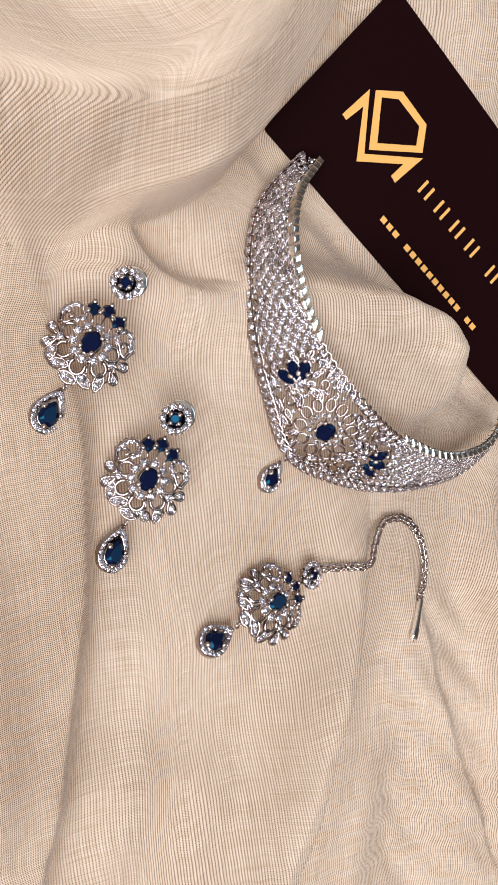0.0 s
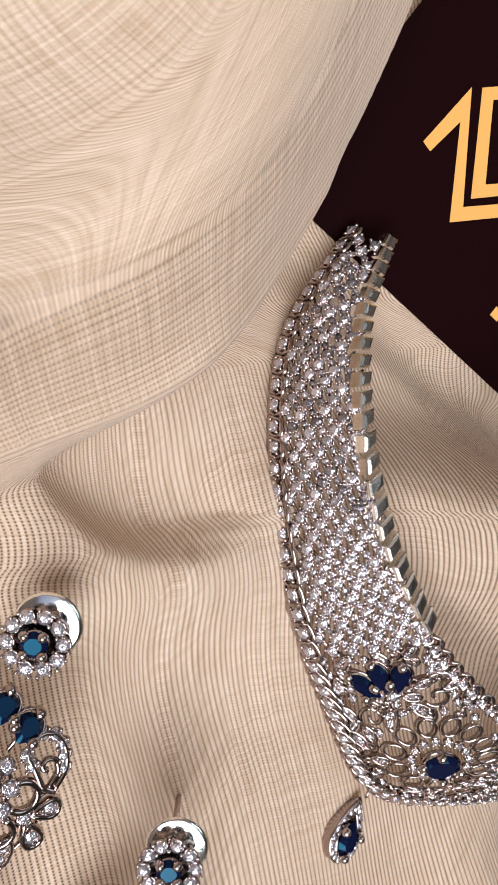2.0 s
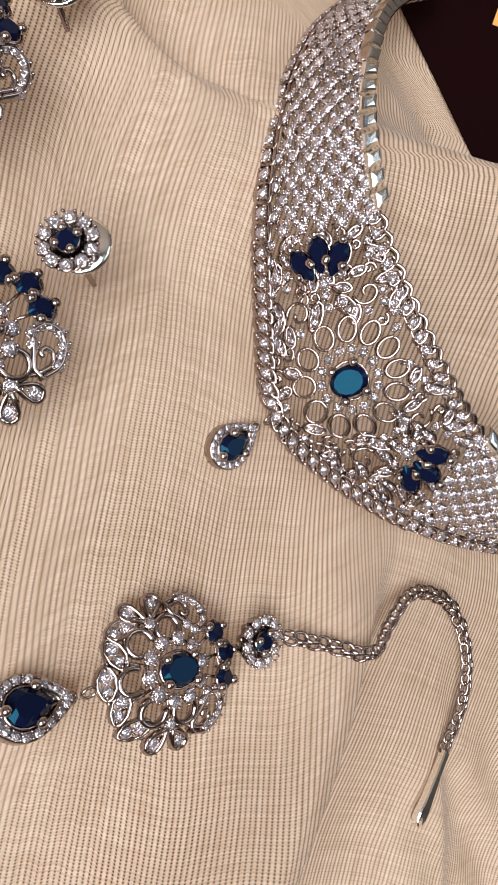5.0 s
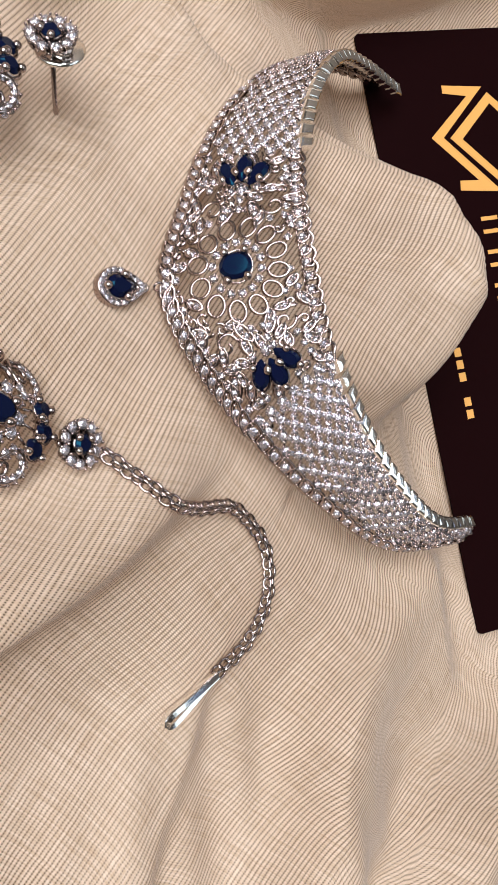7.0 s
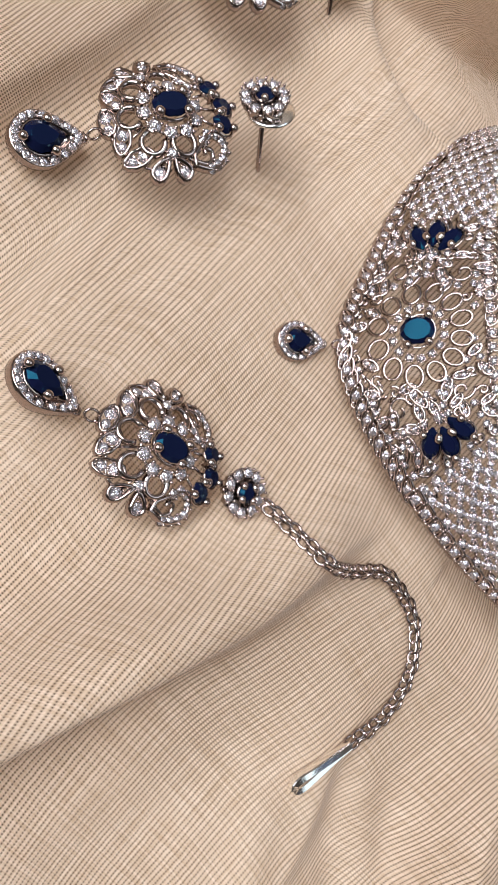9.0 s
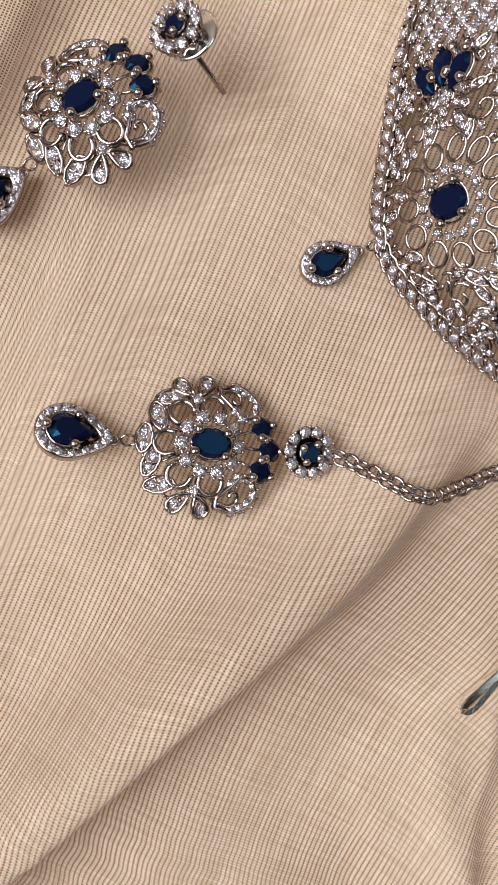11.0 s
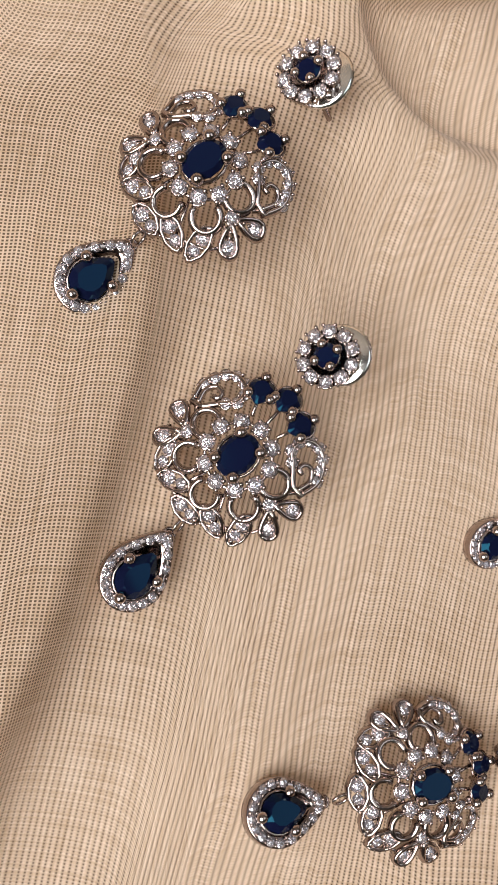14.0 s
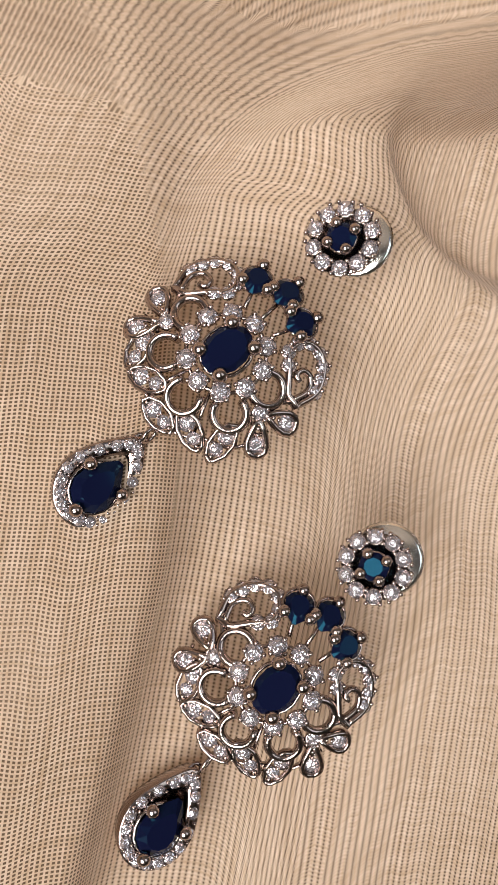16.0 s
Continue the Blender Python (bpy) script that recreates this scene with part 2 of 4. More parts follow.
def gem_mesh(name, kind, n, mat, crown=0.3, table=0.58, peak=1.18):
    """A cut stone of unit radius: girdle, crown, table, pavilion."""
    s = Shape()
    o = outline(kind, n)
    half = [((o[i][0] + o[(i + 1) % n][0]) / 2, (o[i][1] + o[(i + 1) % n][1]) / 2) for i in range(n)]
    verts = [(x, y, 0) for x, y in o] + [(x * table * 1.06, y * table * 1.06, crown) for x, y in half] + [(x, y, -0.08) for x, y in o] + [(0, 0, -0.55)]
    faces = []
    for i in range(n):
        j = (i + 1) % n
        faces += [(i, j, n + i), (j, n + j, n + i), (2 * n + i, 2 * n + j, j, i), (3 * n, 2 * n + j, 2 * n + i)]
    verts.append((0, 0, crown * peak))
    faces += [(n + i, n + (i + 1) % n, 3 * n + 1) for i in range(n)]
    s.add(verts, faces)
    return s.mesh(name, mat, smooth=False)


CZ_ROUND = gem_mesh("clear_gem", "round", 8, CZ, 0.42, 0.46, 1.0)
BLUE_ROUND = gem_mesh("blue_round_gem", "round", 10, BLUE, 0.30, 0.62, 1.0)
BLUE_OVAL = gem_mesh("blue_oval_gem", "oval", 12, BLUE, 0.22, 0.74, 1.0)
BLUE_PEAR = gem_mesh("blue_pear_gem", "pear", 12, BLUE, 0.28, 0.62, 1.0)
MM = 0.001


def frame_at(place, a, b, turn=0.0, size=1.0, lift=0.0):
    """The pose of a stone set on a surface at (a, b), with its up along the surface's normal."""
    o = Vector(place(a, b, lift))
    x = (Vector(place(a + 0.3, b, lift)) - Vector(place(a - 0.3, b, lift))).normalized()
    y = (Vector(place(a, b + 0.3, lift)) - Vector(place(a, b - 0.3, lift))).normalized()
    z = x.cross(y).normalized()
    y = z.cross(x)
    m = Matrix((x, y, z)).transposed().to_4x4()
    return Matrix.Translation(o) @ m @ Matrix.Rotation(turn, 4, "Z") @ Matrix.Diagonal((size * MM, size * MM, size * MM, 1))


def arc(place, cx, cy, rx, ry, a0, a1, n, h=0.0, turn=0.0):
    ct, st = math.cos(turn), math.sin(turn)
    out = []
    for i in range(n + 1):
        a = a0 + (a1 - a0) * i / n
        x, y = rx * math.cos(a), ry * math.sin(a)
        out.append(place(cx + ct * x - st * y, cy + st * x + ct * y, h))
    return out


class Setting:
    """A piece of silver filigree on a surface, and the stones in it."""

    def __init__(self, place, parent):
        self.place, self.parent, self.s, self.gems = place, parent, Shape(), []

    def stone(self, a, b, r, mesh=None, turn=0.0, prongs=4, lift=0.5, cup=True, prong=0.32, name="clear_stone"):
        mesh = mesh or CZ_ROUND
        self.gems.append((name, mesh, frame_at(self.place, a, b, turn, r, lift)))
        if cup:
            self.s.tube(arc(self.place, a, b, r * 0.98, r * 0.98, 0, 2 * math.pi * 9 / 10, 9, lift - 0.3), 0.14 * MM, 4, True, 1.8)
        for i in range(prongs):
            q = turn + math.pi / 4 + 2 * math.pi * i / prongs
            self.s.ball(self.place(a + r * 1.02 * math.cos(q), b + r * 1.02 * math.sin(q), lift + 0.12), prong * MM, 6, 4)

    def set_stone(self, a, b, rx, ry, mesh, turn, corners, lift, prong, name):
        """A large stone on a raised collet, held by prongs at the corners given in turns of degrees."""
        m = frame_at(self.place, a, b, turn, 1.0, lift)
        self.gems.append((name, mesh, m @ Matrix.Diagonal((rx, ry, max(rx, ry), 1))))
        c, s = math.cos(turn), math.sin(turn)
        for k in corners:
            q = radians(k)
            x, y = rx * 0.90 * math.cos(q), ry * 0.98 * math.sin(q)
            p = (a + c * x - s * y, b + s * x + c * y)
            self.s.ball(self.place(*p, lift + 0.2 * max(rx, ry)), prong * 1.55 * MM, 10, 7)
            self.s.tube([self.place(*p, lift + 0.2), self.place(*p, -0.2)], prong * 0.6 * MM, 5)
        self.s.tube(arc(self.place, a, b, rx * 0.9, ry * 0.95, 0, 2 * math.pi * 15 / 16, 15, lift - 0.6, turn), 0.22 * MM, 5, True, 2.0)

    def leaf(self, a, b, length, width, turn, gem=True, h=0.0):
        c, s = math.cos(turn), math.sin(turn)
        pts = []
        for x, y in outline("leaf", 10):
            x, y = x * width / 0.55, y * length
            pts.append(self.place(a + c * x - s * y, b + s * x + c * y, h))
        self.s.tube(pts, 0.28 * MM, 6, True, 2.4)
        if gem:
            for k, r in ((-0.36, 0.80), (0.40, 0.64)):
                self.stone(a - s * k * length, b + c * k * length, width * r, None, turn, 0, 0.25, False)
            for k in (-0.95, 0.02, 0.95):
                self.s.ball(self.place(a - s * k * length * 0.8, b + c * k * length * 0.8, 0.35), 0.28 * MM, 6, 4)

    def scroll(self, a, b, size, turn, flip=1, h=0.0):
        """A loop that ends in a curl."""
        c, s = math.cos(turn), math.sin(turn)
        pts = []
        for i in range(19):
            q = i / 18
            ang = 2.2 * math.pi * q * flip
            r = size * (1 - 0.78 * q)
            x, y = r * math.cos(ang) - size * 0.2, r * math.sin(ang)
            pts.append(self.place(a + c * x - s * y, b + s * x + c * y, h))
        self.s.tube(pts, 0.28 * MM, 5, False, 1.4)

    def done(self, name, label="", limit=10 ** 6, mat=None):
        ob = part(name, self.s.mesh(name, mat or SILVER), self.parent, label)
        rest = Shape()
        for i, (gname, mesh, m) in enumerate(self.gems):
            if i < limit:
                part(gname, mesh, ob, "", m)
            else:
                rest.add([m @ v.co for v in mesh.vertices], [tuple(p.vertices) for p in mesh.polygons])
        if rest.v:
            tagged(part("pave", rest.mesh("pave", CZ, False), self.parent, "pave of many small clear stones"), kind="stuff")
        return ob


# ---- cloth ----
CARD_A = Vector((0.1285, 0.0732, -0.0268))
CARD_U = Vector((0.7889, -0.6036, 0.1152))
CARD_V = Vector((0.5522, 0.7785, 0.2983))
CARD_N = CARD_U.cross(CARD_V).normalized()
CARD_L, CARD_W = 0.1443, 0.0560


def fold(x, y, crest, left, right, soft=0.0011, steps=7):
    """A fold along a smooth crest line through (x, y, height); left and right: how far it falls off on either side."""
    c = np.array([crest[0], *crest, crest[-1]], float)
    line = []
    for p, q, r, s in zip(c, c[1:], c[2:], c[3:]):
        for k in range(steps):
            f = k / steps
            line.append(0.5 * (2 * q + (r - p) * f + (2 * p - 5 * q + 4 * r - s) * f * f + (3 * q - p - 3 * r + s) * f ** 3))
    line.append(c[-1])
    east, near_h, total = np.zeros(x.shape), np.zeros(x.shape), np.full(x.shape, 1e-200)
    for (ax, ay, ah), (bx, by, bh) in zip(line, line[1:]):
        dx, dy = bx - ax, by - ay
        long = dx * dx + dy * dy
        u = np.clip(((x - ax) * dx + (y - ay) * dy) / long, 0, 1)
        qx, qy = x - ax - u * dx, y - ay - u * dy
        w = np.exp(-np.hypot(qx, qy) / soft) * math.sqrt(long)
        near_h += w * (ah + (bh - ah) * u)
        east += w * (dx * qy - dy * qx > 0)
        total += w
    far = np.maximum(0, -soft * np.log(total / (2 * soft)))
    far = far + 0.5 * soft * np.log(1 + 1.57 * far / soft)
    return near_h / total * np.exp(-((far / (right + (left - right) * east / total)) ** 2))


def bump(x, y, cx, cy, h, sx, sy=None):
    return h * np.exp(-(((x - cx) / sx) ** 2) - (((y - cy) / (sy or sx)) ** 2))


def ease(v):
    v = np.clip(v, 0, 1)
    return v * v * (3 - 2 * v)


FOOT = [(-0.06, 0.040), (0.0, 0.031), (0.035, 0.0285), (0.052, 0.0295), (0.066, 0.0310), (0.0800, 0.0350), (0.0945, 0.0410), (0.1080, 0.0500), (0.1195, 0.0620), (0.1290, 0.0770), (0.138, 0.100), (0.150, 0.15)]
GUIDE = [(0.020, -0.30), (0.0505, -0.10), (0.0585, -0.05), (0.0635, -0.01), (0.0655, 0.012), (0.0672, 0.024), (0.0715, 0.0325), (0.0800, 0.0385), (0.0945, 0.0450), (0.1080, 0.0540), (0.1195, 0.0660), (0.1290, 0.080), (0.138, 0.102), (0.150, 0.15)]


def inside(x, y, points, steps=6):
    """How far (x, y) lies to the left of a smooth line; negative on its right."""
    c = np.array([points[0], *points, points[-1]], float)
    line = []
    for p, q, r, s in zip(c, c[1:], c[2:], c[3:]):
        for k in range(steps):
            f = k / steps
            line.append(0.5 * (2 * q + (r - p) * f + (2 * p - 5 * q + 4 * r - s) * f * f + (3 * q - p - 3 * r + s) * f ** 3))
    line.append(c[-1])
    best, side = np.full(x.shape, 9.0), np.ones(x.shape)
    for (ax, ay), (bx, by) in zip(line, line[1:]):
        dx, dy = bx - ax, by - ay
        u = np.clip(((x - ax) * dx + (y - ay) * dy) / (dx * dx + dy * dy), 0, 1)
        qx, qy = x - ax - u * dx, y - ay - u * dy
        d = np.hypot(qx, qy)
        near = d < best
        best = np.where(near, d, best)
        side = np.where(near, np.sign(dx * qy - dy * qx), side)
    return best * side


def high_fold(x, y):
    """The great fold: a lip at its foot, a long face up to the crest, a hollow behind it."""
    d = inside(x, y, FOOT)
    lip = ease((x - 0.070) / 0.03)
    z = lip * 0.022 * ease(d / 0.008) ** 0.8 + (0.040 - 0.020 * lip) * ease((d + 0.004) / 0.032) ** 1.15
    return z - 0.017 * ease((d - 0.026) / 0.030)


def cloth_height(x, y):
    x, y = np.asarray(x, float), np.asarray(y, float)
    z = -0.0148 - 0.15 * np.clip(y, -0.10, 0.06) - 0.004 * ease((y - 0.03) / 0.04) * ease((x - 0.085) / 0.03)
    z = z + bump(x, y, 0.106, -0.066, 0.0025, 0.010) - bump(x, y, 0.097, 0.008, 0.0028, 0.017)
    z = z + bump(x, y, 0.215, 0.125, 0.024, 0.06)
    # gentle fold over which the studs lie
    z = z + fold(x, y, [(0.0805, 0.042, 0.0005), (0.083, 0.037, 0.0026), (0.086, 0.032, 0.0048), (0.0905, 0.0272, 0.0062), (0.0965, 0.0238, 0.0062), (0.1035, 0.0222, 0.0054), (0.1095, 0.0222, 0.003), (0.114, 0.023, 0.0005), (0.117, 0.024, -0.0015)], 0.0026, 0.0095)
    z = z - bump(x, y, 0.100, 0.032, 0.0028, 0.012, 0.008)
    # loose fold along the west
    z = z + fold(x, y, [(0.046, 0.045, 0.0015), (0.0525, 0.034, 0.002), (0.058, 0.0215, 0.0022), (0.064, 0.006, 0.0022), (0.067, -0.005, 0.0026), (0.0695, -0.017, 0.0045), (0.0700, -0.026, 0.0054), (0.0698, -0.036, 0.0068), (0.0690, -0.052, 0.0080), (0.0655, -0.075, 0.009), (0.0585, -0.11, 0.010), (0.036, -0.2, 0.012)], 0.0052, 0.030)
    z = z + fold(x, y, [(0.030, -0.02, 0.004), (0.045, -0.05, 0.005), (0.047, -0.10, 0.004)], 0.008, 0.006)
    # fold in front of the forehead pendant, falling off to the south-east
    z = z + fold(x, y, [(0.163, -0.022, -0.0015), (0.1585, -0.036, 0.003), (0.1548, -0.048, 0.0085), (0.150, -0.064, 0.013), (0.1435, -0.078, 0.0165), (0.1365, -0.094, 0.0175), (0.124, -0.126, 0.018), (0.10, -0.2, 0.018)], 0.0046, 0.0090)
    z = z + fold(x, y, [(0.228, 0.000, 0.001), (0.217, -0.03, 0.006), (0.211, -0.05, 0.011), (0.214, -0.064, 0.0135), (0.219, -0.08, 0.0155), (0.228, -0.12, 0.017), (0.24, -0.2, 0.014)], 0.017, 0.0065)
    z = z - fold(x, y, [(0.172, -0.085, 0.001), (0.180, -0.11, 0.004), (0.19, -0.2, 0.006)], 0.014, 0.014)
    z = z + fold(x, y, [(0.275, 0.02, 0.008), (0.263, -0.01, 0.014), (0.262, -0.032, 0.018), (0.252, -0.055, 0.018), (0.256, -0.09, 0.014), (0.27, -0.2, 0.012)], 0.016, 0.010)
    z = z + fold(x, y, [(0.1765, -0.040, 0.0), (0.1800, -0.055, 0.0012), (0.1850, -0.0795, 0.0030), (0.1966, -0.111, 0.0042), (0.222, -0.163, 0.0045)], 0.0035, 0.014)
    # the card presses it flat
    u = (x - CARD_A.x) * 0.7889 - (y - CARD_A.y) * 0.6036
    v = (x - CARD_A.x) * 0.6036 + (y - CARD_A.y) * 0.7889
    out = np.hypot(np.maximum(0, np.abs(u - 0.072) - 0.074), np.maximum(0, np.abs(v - 0.027) - 0.030))
    under = CARD_A.z - 0.0012 + 0.117 * u + 0.313 * v
    z = np.where(z > under, under + (z - under) * ease(out / 0.010), z)
    # high folds that lie over it
    hump = high_fold(x, y)
    tent = fold(x, y, [(0.120, 0.027, 0.006), (0.135, 0.027, 0.014), (0.146, 0.025, 0.026), (0.156, 0.022, 0.035), (0.165, 0.018, 0.037), (0.171, 0.008, 0.033), (0.175, -0.002, 0.021), (0.176, -0.007, 0.006)], 0.0085, 0.016)
    z = z + hump + tent
    z = z + fold(x, y, [(0.146, 0.004, 0.0), (0.156, 0.008, 0.0028), (0.168, 0.014, 0.002)], 0.0035, 0.005)
    z = z + fold(x, y, [(0.150, 0.036, 0.0), (0.152, 0.026, 0.003), (0.150, 0.012, 0.0)], 0.004, 0.004)
    z = z + fold(x, y, [(0.03, 0.10, 0.006), (0.06, 0.085, 0.007), (0.085, 0.092, 0.004)], 0.010, 0.008)
    z = z + fold(x, y, [(0.115, -0.10, 0.0), (0.105, -0.13, 0.006), (0.10, -0.2, 0.008)], 0.012, 0.007)
    z = z + 0.0006 * np.sin(520 * (x * 0.72 + y * 0.69) + 3 * np.sin(40 * x)) * ease((x - 0.165) / 0.03) * ease((-0.052 - y) / 0.02)
    # slack
    z = z + 0.0006 * np.sin(46 * x + 90 * y + 2 * np.sin(60 * y)) + 0.0004 * np.sin(210 * x - 75 * y + 1.5 * np.sin(80 * x))
    far = ease((np.hypot(x - 0.14, y + 0.02) - 0.26) / 0.15)
    return z * (1 - far) - 0.03 * far


def spread(lo, hi, step, reach):
    """Even steps from lo to hi, and growing ones out to the reach on both sides."""
    mid = list(np.arange(lo, hi + step / 2, step))
    a, b, w = lo, hi, step
    left, right = [], []
    while w < reach:
        w *= 1.28
        a, b = a - w, b + w
        left.append(a)
        right.append(b)
        if b - hi > reach:
            break
    return np.array(left[::-1] + mid + right)


def cloth():
    xs, ys = spread(0.02, 0.31, 0.0009, 0.35), spread(-0.18, 0.14, 0.0009, 0.35)
    gx, gy = np.meshgrid(xs, ys)
    gz = cloth_height(gx, gy)
    nx, ny = len(xs), len(ys)
    me = bpy.data.meshes.new("fabric")
    idx = np.arange(nx * ny).reshape(ny, nx)
    quads = np.stack([idx[:-1, :-1], idx[:-1, 1:], idx[1:, 1:], idx[1:, :-1]], -1).reshape(-1, 4)
    me.vertices.add(nx * ny)
    me.vertices.foreach_set("co", np.stack([gx, gy, gz], -1).ravel())
    me.loops.add(quads.size)
    me.loops.foreach_set("vertex_index", quads.ravel())
    me.polygons.add(len(quads))
    me.polygons.foreach_set("loop_start", np.arange(0, quads.size, 4))
    me.polygons.foreach_set("use_smooth", np.ones(len(quads), bool))
    # the cloth's own coordinates: the way along its surface
    du = np.hypot(np.diff(gx, axis=1), np.diff(gz, axis=1))
    dv = np.hypot(np.diff(gy, axis=0), np.diff(gz, axis=0))
    u = np.concatenate([np.zeros((ny, 1)), np.cumsum(du, 1)], 1)
    u = u - u[:, [int(np.argmin(abs(xs - 0.105)))]]
    v = np.concatenate([np.zeros((1, nx)), np.cumsum(dv, 0)], 0)
    # the threads turn along the face of the great fold and stand across its crest
    d, side = inside(gx, gy, FOOT), inside(gx, gy, GUIDE)
    turn, over = ease((side + 0.0015) / 0.005) * ease((gy - 0.004) / 0.014), ease((d - 0.022) / 0.012)
    plain_u, plain_v = u + 0.10 * v, v - 0.05 * u
    near = (np.abs(side) < 0.0015) & (gy > -0.02) & (gy < 0.02)
    along = 0.85 * (gx - 0.05) + 0.6 * (gy - 0.05)
    face_u = (1 - over) * (float(plain_u[near].mean()) - side) + over * along
    face_v = (1 - ease((d + 0.002) / 0.01)) * plain_v + ease((d + 0.002) / 0.01) * ((1 - over) * along + over * d)
    uv = np.stack([(1 - turn) * plain_u + turn * face_u, (1 - turn) * plain_v + turn * face_v], -1).reshape(-1, 2)
    # where the two layers' threads lie over one another the lines fade
    blur = me.attributes.new("overlap", "FLOAT", "POINT")
    west = ease((0.080 - gx) / 0.02)
    blur.data.foreach_set("value", np.clip(3.6 * over * (1 - over) + 0.75 * over + 0.5 * ease((d - 0.003) / 0.006) * (1 - west) + 2.2 * turn * (1 - turn) * (1 - west), 0, 1).ravel())
    layer = me.uv_layers.new(name="weave")
    layer.data.foreach_set("uv", uv[quads.ravel()].ravel())
    # the loose western fold is a single layer
    edge = np.interp(gy.ravel(), [-0.2, -0.11, -0.075, -0.055, -0.045, -0.034, -0.025, -0.017, -0.006, 0.006, 0.0125, 0.0234, 0.030, 0.045], [0.041, 0.063, 0.070, 0.0740, 0.0743, 0.0743, 0.0739, 0.0733, 0.0712, 0.0675, 0.065, 0.0588, 0.0535, 0.036])
    thin = me.attributes.new("gauze", "FLOAT", "POINT")
    thin.data.foreach_set("value", ease((edge - gx.ravel()) / 0.0014 + 0.5))
    me.materials.append(CLOTH)
    me.update()
    me.validate()
    return tagged(new("fabric", me), "crumpled beige chiffon cloth with fine woven lines", "cloth", kind="structure")


cloth()


def box(name, lo, hi, mat):
    s = Shape()
    (a, b, c), (d, e, f) = lo, hi
    s.add([(a, b, c), (d, b, c), (d, e, c), (a, e, c), (a, b, f), (d, b, f), (d, e, f), (a, e, f)],
          [(3, 2, 1, 0), (4, 5, 6, 7), (0, 1, 5, 4), (1, 2, 6, 5), (2, 3, 7, 6), (3, 0, 4, 7)])
    return s.mesh(name, mat, False)


def setting_piece(name, lo, hi, mat, label, category):
    return tagged(new(name, box(name, lo, hi, mat)), label, category, kind="structure")


# ---- the room that closes the place ----
setting_piece("tabletop", (-0.75, -0.85, -0.10), (1.05, 0.76, -0.06), WOOD, "plain pale tabletop under the cloth", "table")
setting_piece("floor", (-1.15, -2.2, -0.80), (2.4, 0.9, -0.75), WOOD, "plain pale floor", "floor")
setting_piece("ceiling", (-1.15, -2.2, 2.90), (2.4, 0.9, 3.00), CEILING, "plain grey ceiling", "ceiling")
setting_piece("wall_south", (-1.15, -2.3, -0.75), (2.4, -2.2, 2.90), WALL, "plain cream wall", "wall")
setting_piece("wall_east", (2.4, -2.2, -0.75), (2.5, 0.9, 2.90), WALL, "plain cream wall", "wall")


def pierced(name, panels):
    wall = thing(name, pose(0, 0, 0), "plain cream wall with a wide window opening", "wall", kind="structure")
    for lo, hi in panels:
        part("wall_panel", box("wall_panel", lo, hi, WALL), wall)


pierced("wall_west", (((-1.15, -2.2, -0.75), (-1.05, 0.8, 0.80)), ((-1.15, -2.2, 0.80), (-1.05, -1.3, 2.65)), ((-1.15, 0.75, 0.80), (-1.05, 0.8, 2.65)), ((-1.15, -2.2, 2.65), (-1.05, 0.8, 2.90))))
pierced("wall_north", (((-1.05, 0.8, -0.75), (2.4, 0.9, 1.05)), ((-1.05, 0.8, 1.05), (-0.1, 0.9, 2.6)), ((1.8, 0.8, 1.05), (2.4, 0.9, 2.6)), ((-1.05, 0.8, 2.6), (2.4, 0.9, 2.90))))


